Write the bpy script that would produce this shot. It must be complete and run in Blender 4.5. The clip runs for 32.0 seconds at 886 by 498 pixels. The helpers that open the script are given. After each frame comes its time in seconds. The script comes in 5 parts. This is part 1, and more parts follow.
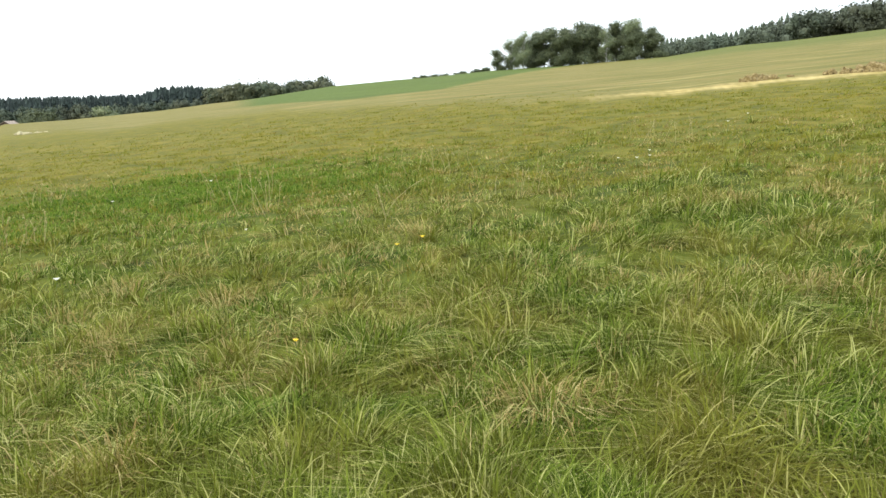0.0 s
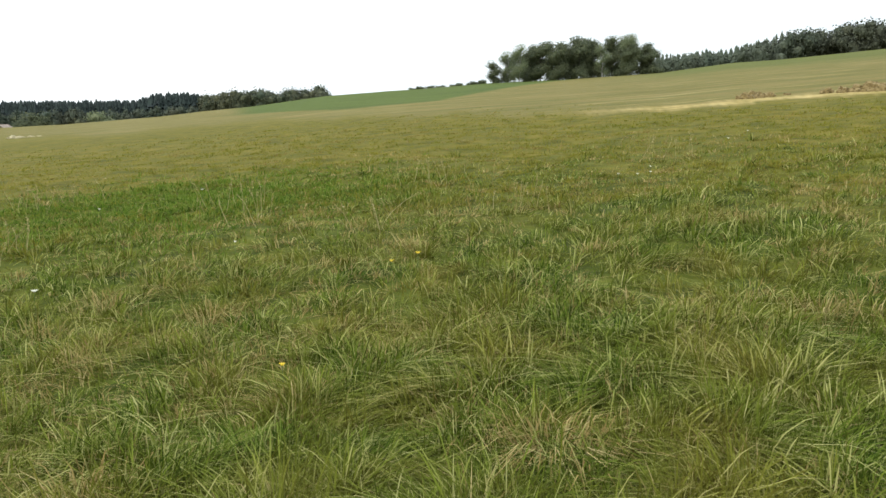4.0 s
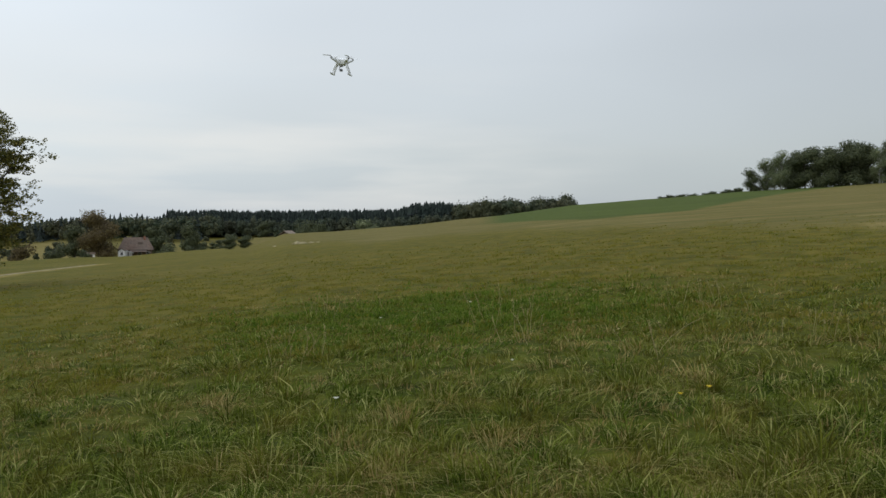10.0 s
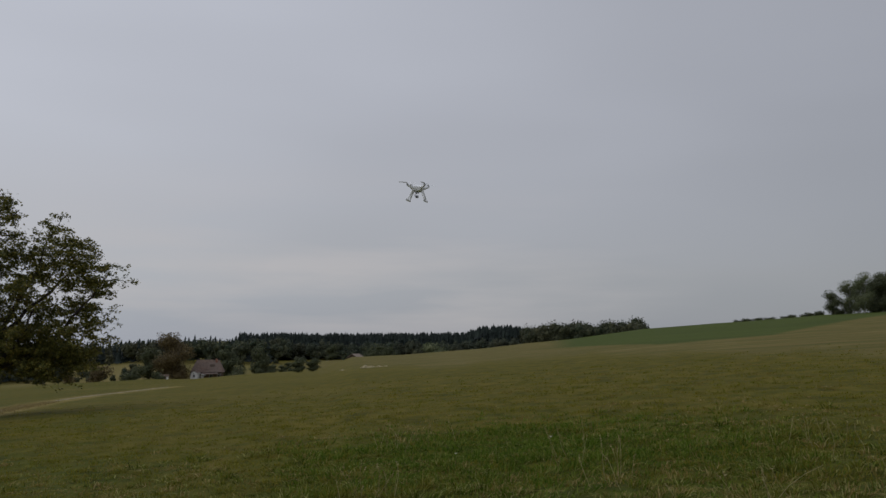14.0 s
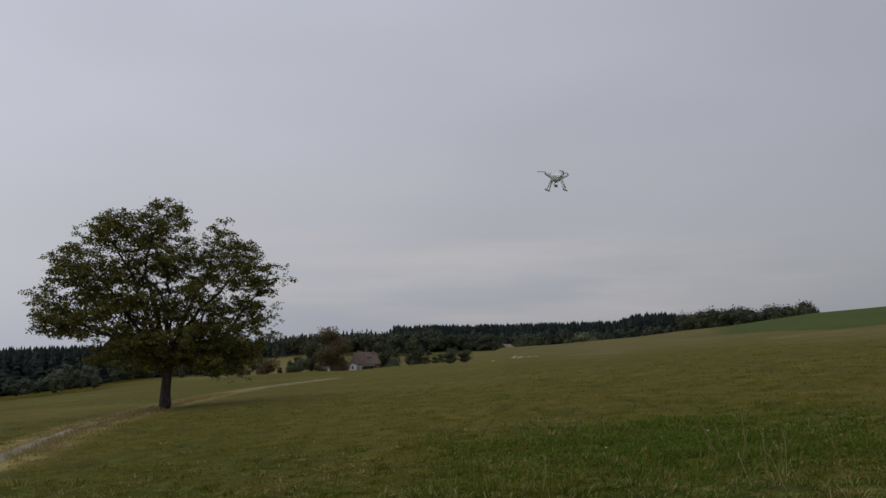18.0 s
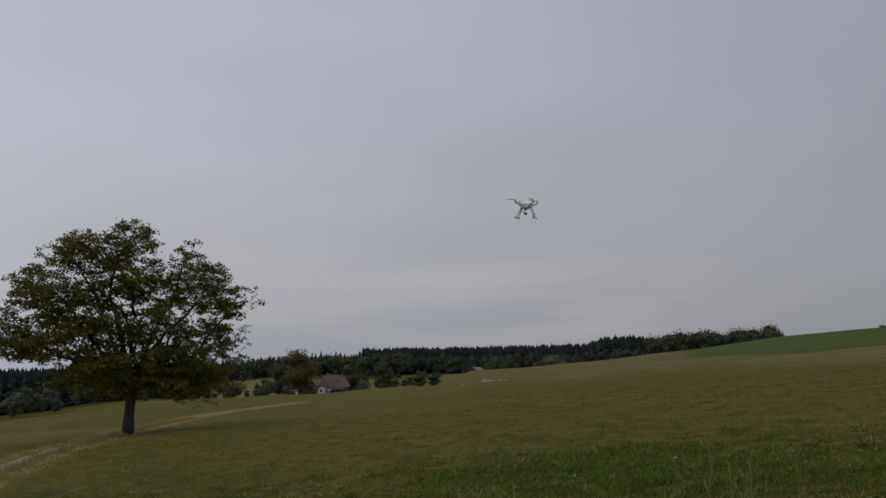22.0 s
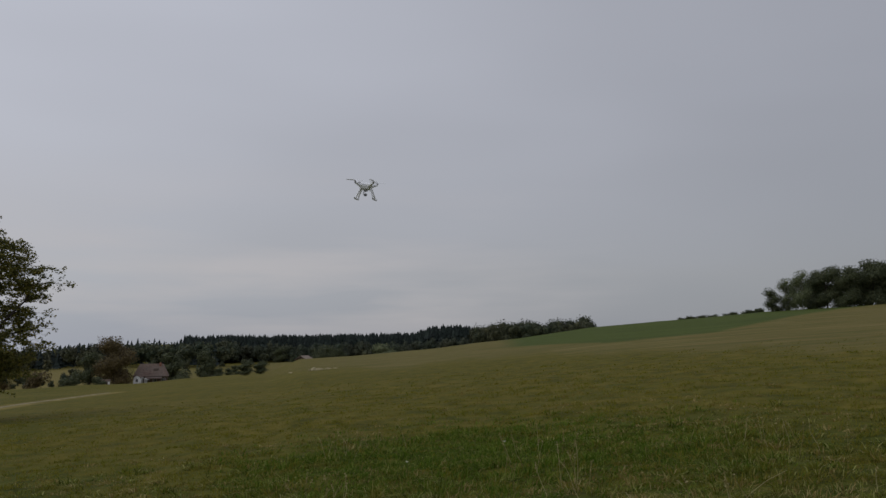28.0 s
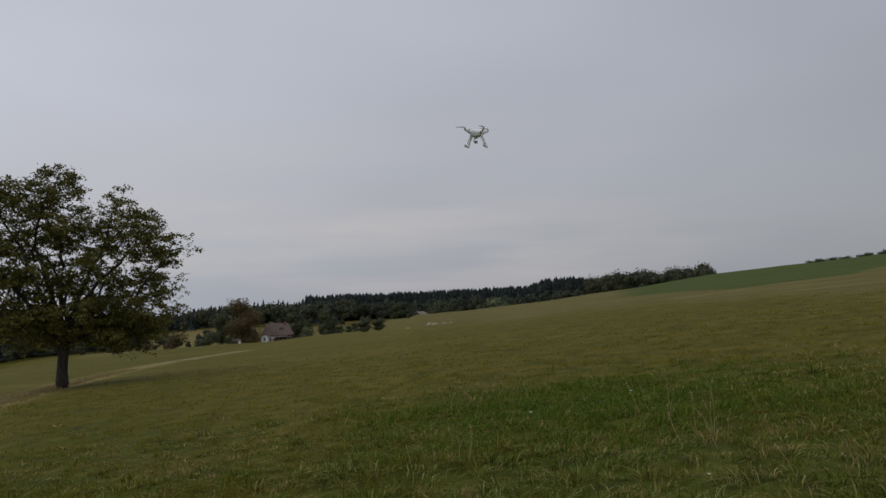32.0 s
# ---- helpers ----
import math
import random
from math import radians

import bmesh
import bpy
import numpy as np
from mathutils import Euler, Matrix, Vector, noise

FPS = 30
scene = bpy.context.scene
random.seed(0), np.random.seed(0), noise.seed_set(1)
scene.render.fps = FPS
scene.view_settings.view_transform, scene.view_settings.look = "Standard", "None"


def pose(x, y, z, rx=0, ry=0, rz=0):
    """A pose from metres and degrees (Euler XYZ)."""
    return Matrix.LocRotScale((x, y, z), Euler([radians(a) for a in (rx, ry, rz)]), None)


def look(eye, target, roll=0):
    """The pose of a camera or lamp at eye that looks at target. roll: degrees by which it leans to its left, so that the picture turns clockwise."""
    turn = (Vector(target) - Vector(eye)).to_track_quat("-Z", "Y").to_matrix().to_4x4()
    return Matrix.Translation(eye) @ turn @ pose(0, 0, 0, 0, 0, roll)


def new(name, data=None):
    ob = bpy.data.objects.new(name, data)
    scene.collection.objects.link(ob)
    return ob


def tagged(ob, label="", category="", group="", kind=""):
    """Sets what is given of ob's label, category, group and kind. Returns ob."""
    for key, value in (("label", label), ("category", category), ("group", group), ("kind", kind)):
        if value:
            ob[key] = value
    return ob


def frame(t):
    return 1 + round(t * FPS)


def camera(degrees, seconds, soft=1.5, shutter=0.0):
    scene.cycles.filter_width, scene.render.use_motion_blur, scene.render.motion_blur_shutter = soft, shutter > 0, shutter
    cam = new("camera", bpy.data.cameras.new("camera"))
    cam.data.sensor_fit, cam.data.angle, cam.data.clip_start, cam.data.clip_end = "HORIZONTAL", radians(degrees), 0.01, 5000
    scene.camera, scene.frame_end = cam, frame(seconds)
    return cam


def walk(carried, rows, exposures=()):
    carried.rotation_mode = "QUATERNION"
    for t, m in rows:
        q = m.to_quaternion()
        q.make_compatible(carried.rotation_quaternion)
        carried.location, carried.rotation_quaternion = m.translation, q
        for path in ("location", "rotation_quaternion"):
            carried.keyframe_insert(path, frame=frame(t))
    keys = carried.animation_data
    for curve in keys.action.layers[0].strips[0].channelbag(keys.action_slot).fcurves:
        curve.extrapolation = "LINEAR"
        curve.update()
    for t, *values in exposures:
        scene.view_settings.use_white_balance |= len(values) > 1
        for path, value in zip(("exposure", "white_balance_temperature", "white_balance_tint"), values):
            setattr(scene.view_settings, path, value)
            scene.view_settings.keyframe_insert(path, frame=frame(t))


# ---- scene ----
cam = camera(60.02, 32.0)
PATH = [
    (0.0, pose(0.000, -0.000, 1.400, 79.01, 1.01, -3.54)),
    (0.5, pose(-0.049, 0.167, 1.398, 80.02, 1.26, -5.73)),
    (1.0, pose(-0.069, 0.240, 1.420, 78.94, 1.44, -5.67)),
    (1.5, pose(-0.063, 0.269, 1.426, 79.38, 0.38, -4.47)),
    (2.0, pose(-0.064, 0.240, 1.438, 79.79, -0.26, -4.84)),
    (2.5, pose(-0.071, 0.273, 1.429, 80.37, -0.25, -4.39)),
    (4.5, pose(-0.001, 0.258, 1.397, 79.74, 0.32, -3.41)),
    (5.0, pose(-0.004, 0.238, 1.461, 81.90, 0.87, -2.48)),
    (5.5, pose(-0.032, 0.231, 1.509, 84.32, 0.17, -2.04)),
    (6.0, pose(-0.047, 0.200, 1.483, 84.48, -0.31, -1.47)),
    (6.5, pose(-0.058, 0.204, 1.447, 82.28, -1.12, -0.95)),
    (7.0, pose(-0.090, 0.233, 1.450, 81.88, -0.57, 0.88)),
    (7.5, pose(-0.121, 0.195, 1.472, 82.68, -0.18, 3.40)),
    (8.0, pose(-0.145, 0.178, 1.474, 83.16, -0.02, 5.00)),
    (8.5, pose(-0.199, 0.193, 1.477, 84.40, 0.41, 6.55)),
    (9.0, pose(-0.309, 0.181, 1.493, 84.76, 1.44, 8.04)),
    (9.5, pose(-0.352, 0.228, 1.540, 85.21, 1.45, 12.32)),
    (10.0, pose(-0.360, 0.274, 1.543, 87.79, -0.15, 14.20)),
    (10.5, pose(-0.432, 0.256, 1.565, 86.84, -1.03, 12.91)),
    (11.0, pose(-0.493, 0.278, 1.632, 91.25, 0.21, 13.29)),
    (11.5, pose(-0.554, 0.588, 1.584, 94.58, 0.04, 14.98)),
    (12.0, pose(-0.578, 0.662, 1.599, 95.79, 0.17, 15.67)),
    (12.5, pose(-0.576, 0.628, 1.626, 96.44, -0.19, 16.49)),
    (13.0, pose(-0.595, 0.652, 1.639, 97.26, 0.19, 18.33)),
    (13.5, pose(-0.600, 0.657, 1.645, 97.32, 0.01, 18.61)),
    (14.0, pose(-0.623, 0.646, 1.623, 96.94, -0.35, 19.18)),
    (14.5, pose(-0.635, 0.660, 1.609, 95.28, -0.21, 21.26)),
    (15.0, pose(-0.610, 0.631, 1.597, 93.74, 0.52, 23.42)),
    (15.5, pose(-0.618, 0.596, 1.591, 93.87, -0.11, 25.09)),
    (17.5, pose(-0.552, 0.738, 1.637, 93.73, -0.08, 30.10)),
    (18.0, pose(-0.571, 0.768, 1.658, 96.25, 0.65, 30.30)),
    (18.5, pose(-0.549, 0.723, 1.664, 95.92, 0.73, 30.36)),
    (19.0, pose(-0.546, 0.745, 1.658, 96.50, 0.90, 30.00)),
    (19.5, pose(-0.561, 0.770, 1.656, 95.84, 0.70, 29.54)),
    (20.0, pose(-0.559, 0.743, 1.664, 95.42, 0.72, 29.84)),
    (20.5, pose(-0.582, 0.764, 1.689, 96.00, 1.02, 29.78)),
    (21.0, pose(-0.570, 0.753, 1.707, 97.87, 0.60, 29.17)),
    (21.5, pose(-0.553, 0.739, 1.718, 97.74, 0.41, 28.64)),
    (22.0, pose(-0.554, 0.747, 1.725, 97.89, 0.57, 28.06)),
    (22.5, pose(-0.562, 0.752, 1.729, 97.92, 0.62, 28.05)),
    (23.0, pose(-0.552, 0.775, 1.730, 97.63, 0.60, 27.81)),
    (23.5, pose(-0.560, 0.723, 1.713, 96.05, 0.74, 25.51)),
    (24.0, pose(-0.576, 0.791, 1.688, 94.89, 0.14, 24.08)),
    (24.5, pose(-0.529, 0.765, 1.661, 92.51, -0.04, 21.45)),
    (25.0, pose(-0.587, 0.835, 1.667, 90.92, 0.90, 19.48)),
    (25.5, pose(-0.665, 0.931, 1.677, 94.47, 0.95, 19.30)),
    (26.0, pose(-0.705, 1.017, 1.697, 96.60, 0.60, 17.42)),
    (26.5, pose(-0.766, 1.132, 1.691, 97.31, -0.28, 16.11)),
    (28.5, pose(-0.764, 0.999, 1.659, 96.80, 0.49, 15.21)),
    (29.0, pose(-0.778, 0.981, 1.641, 96.70, 0.43, 14.94)),
    (29.5, pose(-0.766, 0.973, 1.627, 96.56, 0.57, 14.98)),
    (30.0, pose(-0.831, 1.075, 1.658, 95.91, 0.52, 15.10)),
    (30.5, pose(-0.799, 1.048, 1.671, 96.11, 0.92, 15.98)),
    (31.0, pose(-0.822, 1.050, 1.677, 94.40, 1.12, 17.50)),
    (31.5, pose(-0.925, 1.222, 1.647, 93.57, 1.72, 17.58)),
    (32.0, pose(-0.938, 1.309, 1.613, 93.72, 2.07, 23.86)),
]
# seconds, stops, kelvin, tint
EXPOSURES = [(0.0, 2.25, 6500, 0), (0.5, 1.95, 6500, 0), (1.0, 1.85, 6500, 0), (2.5, 1.88, 6500, 0), (4.5, 1.66, 6500, 2), (5.0, 1.43, 6500, 2),
             (6.0, 1.03, 6500, 1), (7.0, 1.18, 6500, 1), (8.0, 1.06, 6500, 1), (9.0, 0.88, 6500, 1), (10.0, 0.61, 6500, 1), (11.0, 0.4, 6500, 2),
             (12.0, -0.05, 6500, 6), (13.0, -0.18, 6500, 8), (14.0, -0.18, 6500, 8), (15.0, -0.1, 6500, 9), (18.0, -0.15, 6500, 10), (19.0, -0.22, 6500, 10),
             (22.0, -0.3, 6500, 10), (23.0, -0.3, 6500, 10), (24.0, -0.15, 6500, 9), (25.0, 0.07, 6500, 7), (26.0, -0.13, 6500, 8), (29.0, -0.2, 6500, 9),
             (31.0, -0.2, 6500, 9), (32.0, -0.1, 6500, 9)]
walk(cam, PATH, EXPOSURES)

# ---- world and sun: overcast, brighter towards the veiled sun ----
SUN_AZ, SUN_EL = 130.0, 40.0     # degrees, azimuth counted from +y towards -x


def heading(az):
    """Unit direction on the ground plan for an azimuth in degrees."""
    return -math.sin(radians(az)), math.cos(radians(az))


def nodes_of(tree):
    tree.nodes.clear()
    return tree.nodes, tree.links


def build_world():
    world = bpy.data.worlds.new("sky")
    scene.world = world
    world.use_nodes = True
    n, l = nodes_of(world.node_tree)
    out = n.new("ShaderNodeOutputWorld")
    bg = n.new("ShaderNodeBackground")
    sky = n.new("ShaderNodeTexSky")
    sky.sky_type, sky.sun_disc = "NISHITA", False
    sky.sun_elevation, sky.sun_rotation = radians(SUN_EL), radians(-SUN_AZ)
    sky_dim = n.new("ShaderNodeMixRGB")
    sky_dim.blend_type = "MULTIPLY"
    sky_dim.inputs[0].default_value = 1.0
    sky_dim.inputs[2].default_value = (0.09, 0.09, 0.09, 1)
    l.new(sky.outputs[0], sky_dim.inputs[1])
    tc = n.new("ShaderNodeTexCoord")
    # cloud layers: broad flat banks stretched along the horizon
    mp = n.new("ShaderNodeMapping")
    mp.inputs["Scale"].default_value = (1.1, 1.1, 3.6)
    mp.inputs["Rotation"].default_value = (radians(4), radians(-3), 0)
    l.new(tc.outputs["Generated"], mp.inputs[0])
    n1 = n.new("ShaderNodeTexNoise")
    n1.inputs["Scale"].default_value = 1.5
    n1.inputs["Detail"].default_value = 2.0
    n1.inputs["Roughness"].default_value = 0.45
    l.new(mp.outputs[0], n1.inputs["Vector"])
    # overcast by height: hazy grey-blue at the horizon, warmer above it, cooler overhead
    nz = n.new("ShaderNodeVectorMath")
    nz.operation = "NORMALIZE"
    l.new(tc.outputs["Generated"], nz.inputs[0])
    sep = n.new("ShaderNodeSeparateXYZ")
    l.new(nz.outputs[0], sep.inputs[0])
    wob = n.new("ShaderNodeMath")
    wob.operation = "MULTIPLY_ADD"
    wob.inputs[1].default_value = 0.13
    l.new(n1.outputs["Fac"], wob.inputs[0])
    shift = n.new("ShaderNodeMath")
    shift.operation = "ADD"
    shift.inputs[1].default_value = -0.065
    l.new(sep.outputs["Z"], shift.inputs[0])
    l.new(shift.outputs[0], wob.inputs[2])
    high = n.new("ShaderNodeValToRGB")
    els = high.color_ramp.elements
    els.new(0.1), els.new(0.3)
    for k, (pos, col) in enumerate(((0.0, (0.435, 0.458, 0.53)), (0.1, (0.5, 0.503, 0.545)), (0.3, (0.535, 0.545, 0.61)), (1.0, (0.53, 0.555, 0.65)))):
        els[k].position, els[k].color = pos, (*col, 1)
    l.new(wob.outputs[0], high.inputs[0])
    var = n.new("ShaderNodeMapRange")
    for k, v in (("From Min", 0.3), ("From Max", 0.7), ("To Min", 0.94), ("To Max", 1.06)):
        var.inputs[k].default_value = v
    l.new(n1.outputs["Fac"], var.inputs[0])
    ramp = n.new("ShaderNodeVectorMath")
    ramp.operation = "SCALE"
    l.new(high.outputs[0], ramp.inputs[0])
    l.new(var.outputs[0], ramp.inputs["Scale"])
    # brightening towards the veiled sun
    dot = n.new("ShaderNodeVectorMath")
    dot.operation = "DOT_PRODUCT"
    hx, hy = heading(SUN_AZ)
    c = math.cos(radians(SUN_EL))
    dot.inputs[1].default_value = (hx * c, hy * c, math.sin(radians(SUN_EL)))
    nrm = n.new("ShaderNodeVectorMath")
    nrm.operation = "NORMALIZE"
    l.new(tc.outputs["Generated"], nrm.inputs[0])
    l.new(nrm.outputs[0], dot.inputs[0])
    mr = n.new("ShaderNodeMapRange")
    for k, v in (("From Min", -1.0), ("From Max", 1.0), ("To Min", 0.4), ("To Max", 1.5)):
        mr.inputs[k].default_value = v
    l.new(dot.outputs["Value"], mr.inputs[0])
    mul = n.new("ShaderNodeVectorMath")
    mul.operation = "SCALE"
    l.new(ramp.outputs[0], mul.inputs[0])
    l.new(mr.outputs[0], mul.inputs["Scale"])
    # thin warm breaks in the cloud, low over the valley side
    mp2 = n.new("ShaderNodeMapping")
    mp2.inputs["Scale"].default_value = (1.6, 1.6, 13.0)
    mp2.inputs["Rotation"].default_value = (radians(5), radians(-4), 0)
    l.new(tc.outputs["Generated"], mp2.inputs[0])
    n2 = n.new("ShaderNodeTexNoise")
    n2.inputs["Scale"].default_value = 1.7
    n2.inputs["Detail"].default_value = 4.0
    n2.inputs["Roughness"].default_value = 0.5
    l.new(mp2.outputs[0], n2.inputs["Vector"])
    s2 = n.new("ShaderNodeMapRange")
    for k, v in (("From Min", 0.42), ("From Max", 0.68), ("To Min", 0.0), ("To Max", 1.0)):
        s2.inputs[k].default_value = v
    l.new(n2.outputs["Fac"], s2.inputs[0])
    low = n.new("ShaderNodeValToRGB")
    lel = low.color_ramp.elements
    lel.new(0.05), lel.new(0.11)
    for k, (pos, val) in enumerate(((0.0, 0.25), (0.05, 1.0), (0.11, 0.65), (0.24, 0.0))):
        lel[k].position, lel[k].color = pos, (val, val, val, 1)
    l.new(sep.outputs["Z"], low.inputs[0])
    side = n.new("ShaderNodeVectorMath")
    side.operation = "DOT_PRODUCT"
    gx, gy = heading(30)
    side.inputs[1].default_value = (gx, gy, 0)
    l.new(nrm.outputs[0], side.inputs[0])
    s3 = n.new("ShaderNodeMapRange")
    for k, v in (("From Min", 0.86), ("From Max", 1.0), ("To Min", 0.0), ("To Max", 0.7)):
        s3.inputs[k].default_value = v
    l.new(side.outputs["Value"], s3.inputs[0])
    m1 = n.new("ShaderNodeMath")
    m1.operation = "MULTIPLY"
    l.new(s2.outputs[0], m1.inputs[0])
    l.new(low.outputs[0], m1.inputs[1])
    m2 = n.new("ShaderNodeMath")
    m2.operation = "MULTIPLY"
    l.new(m1.outputs[0], m2.inputs[0])
    l.new(s3.outputs[0], m2.inputs[1])
    warm = n.new("ShaderNodeMixRGB")
    l.new(m2.outputs[0], warm.inputs[0])
    l.new(mul.outputs[0], warm.inputs[1])
    warm.inputs[2].default_value = (0.6, 0.555, 0.56, 1)
    mix = n.new("ShaderNodeMixRGB")
    mix.inputs[0].default_value = 0.9
    l.new(sky_dim.outputs[0], mix.inputs[1])
    l.new(warm.outputs[0], mix.inputs[2])
    l.new(mix.outputs[0], bg.inputs[0])
    bg.inputs[1].default_value = 1.0
    l.new(bg.outputs[0], out.inputs[0])


build_world()
sun_data = bpy.data.lights.new("sun", "SUN")
sun_data.energy, sun_data.angle, sun_data.color = 0.3, radians(25), (1.0, 0.95, 0.88)
sun = new("sun", sun_data)
_hx, _hy = heading(SUN_AZ)
sun.matrix_world = look((_hx * 50, _hy * 50, 50 * math.tan(radians(SUN_EL))), (0, 0, 0))


# ---- materials ----
def material(name, colours, scale=8.0, rough=0.85, bump=0.0, bump_scale=60.0, island=0.0, obj_random=0.0, metal=0.0,
             translucent=0.0, large=None, stretch=(1, 1, 1), spec=0.3, detail=6.0, spread=(0.3, 0.7)):
    """A principled material: a colour ramp over noise, a second larger noise, bump, random value by island or object."""
    m = bpy.data.materials.new(name)
    m.use_nodes = True
    n, l = nodes_of(m.node_tree)
    out = n.new("ShaderNodeOutputMaterial")
    bs = n.new("ShaderNodeBsdfPrincipled")
    bs.inputs["Roughness"].default_value = rough
    bs.inputs["Metallic"].default_value = metal
    bs.inputs["Specular IOR Level"].default_value = spec
    geo = n.new("ShaderNodeNewGeometry")
    mp = n.new("ShaderNodeMapping")
    mp.inputs["Scale"].default_value = stretch
    l.new(geo.outputs["Position"], mp.inputs[0])
    tex = n.new("ShaderNodeTexNoise")
    tex.inputs["Scale"].default_value = scale
    tex.inputs["Detail"].default_value = detail
    tex.inputs["Roughness"].default_value = 0.6
    l.new(mp.outputs[0], tex.inputs["Vector"])
    fac = tex.outputs["Fac"]
    for use, socket in ((island, "isl"), (obj_random, "obj")):
        if use:
            src = geo.outputs["Random Per Island"] if socket == "isl" else n.new("ShaderNodeObjectInfo").outputs["Random"]
            mx = n.new("ShaderNodeMix")
            mx.inputs[0].default_value = use
            l.new(fac, mx.inputs[2])
            l.new(src, mx.inputs[3])
            fac = mx.outputs[0]
    ramp = n.new("ShaderNodeValToRGB")
    els = ramp.color_ramp.elements
    while len(els) < len(colours):
        els.new(0.5)
    lo, hi = (0.02, 0.98) if island > 0.6 or obj_random > 0.6 else spread
    for i, c in enumerate(colours):
        els[i].position = lo + (hi - lo) * i / max(1, len(colours) - 1)
        els[i].color = (*c, 1)
    l.new(fac, ramp.inputs[0])
    colour = ramp.outputs[0]
    if large:
        t2 = n.new("ShaderNodeTexNoise")
        t2.inputs["Scale"].default_value = large[0]
        t2.inputs["Detail"].default_value = 3.0
        l.new(geo.outputs["Position"], t2.inputs["Vector"])
        r2 = n.new("ShaderNodeValToRGB")
        r2.color_ramp.elements[0].position, r2.color_ramp.elements[1].position = 0.38, 0.64
        l.new(t2.outputs["Fac"], r2.inputs[0])
        mx2 = n.new("ShaderNodeMixRGB")
        mx2.blend_type = "MIX"
        mul2 = n.new("ShaderNodeMath")
        mul2.operation = "MULTIPLY"
        mul2.inputs[1].default_value = large[2]
        l.new(r2.outputs[0], mul2.inputs[0])
        l.new(mul2.outputs[0], mx2.inputs[0])
        l.new(colour, mx2.inputs[1])
        mx2.inputs[2].default_value = (*large[1], 1)
        colour = mx2.outputs[0]
    l.new(colour, bs.inputs["Base Color"])
    if bump:
        bt = n.new("ShaderNodeTexNoise")
        bt.inputs["Scale"].default_value = bump_scale
        bt.inputs["Detail"].default_value = 5.0
        l.new(geo.outputs["Position"], bt.inputs["Vector"])
        bp = n.new("ShaderNodeBump")
        bp.inputs["Strength"].default_value = bump
        bp.inputs["Distance"].default_value = 0.02
        l.new(bt.outputs["Fac"], bp.inputs["Height"])
        l.new(bp.outputs[0], bs.inputs["Normal"])
    if translucent:
        tr = n.new("ShaderNodeBsdfTranslucent")
        l.new(colour, tr.inputs[0])
        ms = n.new("ShaderNodeMixShader")
        ms.inputs[0].default_value = translucent
        l.new(bs.outputs[0], ms.inputs[1])
        l.new(tr.outputs[0], ms.inputs[2])
        l.new(ms.outputs[0], out.inputs[0])
    else:
        l.new(bs.outputs[0], out.inputs[0])
    return m


# ramp ends paint light: palest blades as glints, near-black ones as shaded gaps
M_BLADE = material("grass_blade", [(0.0093, 0.0171, 0.0023), (0.0464, 0.0774, 0.007), (0.1437, 0.1845, 0.0234), (0.5562, 0.504, 0.2223)], 0.7,
                   0.75, island=0.72, translucent=0.25, large=(1.3, (0.2225, 0.153, 0.0293), 0.36), spec=0.04)
M_LUSH = material("lush_grass", [(0.0229, 0.0458, 0.0051), (0.0634, 0.1144, 0.0101), (0.1276, 0.1848, 0.0223), (0.2816, 0.308, 0.081)], 0.7,
                  0.8, island=0.72, translucent=0.35, spec=0.04)
M_SWARD = material("olive_sward", [(0.1514, 0.1482, 0.0194), (0.2018, 0.1835, 0.0271), (0.2614, 0.2187, 0.0398)], 0.5, 0.85, island=0.35,
                   translucent=0.5, spec=0.05, large=(0.7, (0.117, 0.1332, 0.0168), 0.6))
M_SWARD_DRY = material("pale_sward", [(0.18, 0.1512, 0.0315), (0.2358, 0.1926, 0.054), (0.297, 0.2385, 0.0855)], 0.5, 0.85, island=0.4,
                       translucent=0.5, spec=0.05, large=(0.5, (0.198, 0.135, 0.036), 0.5))
M_STRAW = material("dry_grass", [(0.1425, 0.095, 0.0285), (0.2755, 0.2042, 0.0712), (0.494, 0.4085, 0.19)], 0.8, 0.85, island=0.7,
                   translucent=0.2, spec=0.04)
M_LEAF = material("orchard_leaf", [(0.036, 0.044, 0.01), (0.085, 0.093, 0.018), (0.17, 0.157, 0.03), (0.3, 0.225, 0.05)], 0.5,
                  0.55, island=0.7, translucent=0.25)
M_LEAF_GREEN = material("oak_leaf", [(0.044, 0.055, 0.024), (0.064, 0.076, 0.031), (0.09, 0.098, 0.041)], 0.25, 0.65, island=0.55,
                        translucent=0.2)
M_LEAF_PALE = material("birch_leaf", [(0.085, 0.106, 0.05), (0.128, 0.15, 0.07), (0.175, 0.19, 0.09)], 0.25, 0.65, island=0.55,
                       translucent=0.2)
M_LEAF_RUST = material("rust_leaf", [(0.075, 0.056, 0.024), (0.118, 0.085, 0.034), (0.155, 0.118, 0.045)], 0.25, 0.65, island=0.55,
                       translucent=0.2)
# needle colour blued and slightly lifted, distance haze put into the base colour
M_NEEDLE = material("hazed_spruce_needles", [(0.012, 0.019, 0.016), (0.017, 0.026, 0.021), (0.023, 0.034, 0.026)], 0.08, 0.8, island=0.5)
M_EDGE = material("forest_edge_leaf", [(0.03, 0.043, 0.027), (0.042, 0.056, 0.033), (0.06, 0.07, 0.039)], 0.05, 0.8, island=0.45,
                  large=(0.03, (0.05, 0.042, 0.022), 0.5))
M_WOODS = material("mixed_woods", [(0.022, 0.034, 0.017), (0.04, 0.055, 0.026), (0.067, 0.073, 0.032)], 0.06, 0.75, island=0.6,
                   large=(0.02, (0.07, 0.055, 0.025), 0.4))
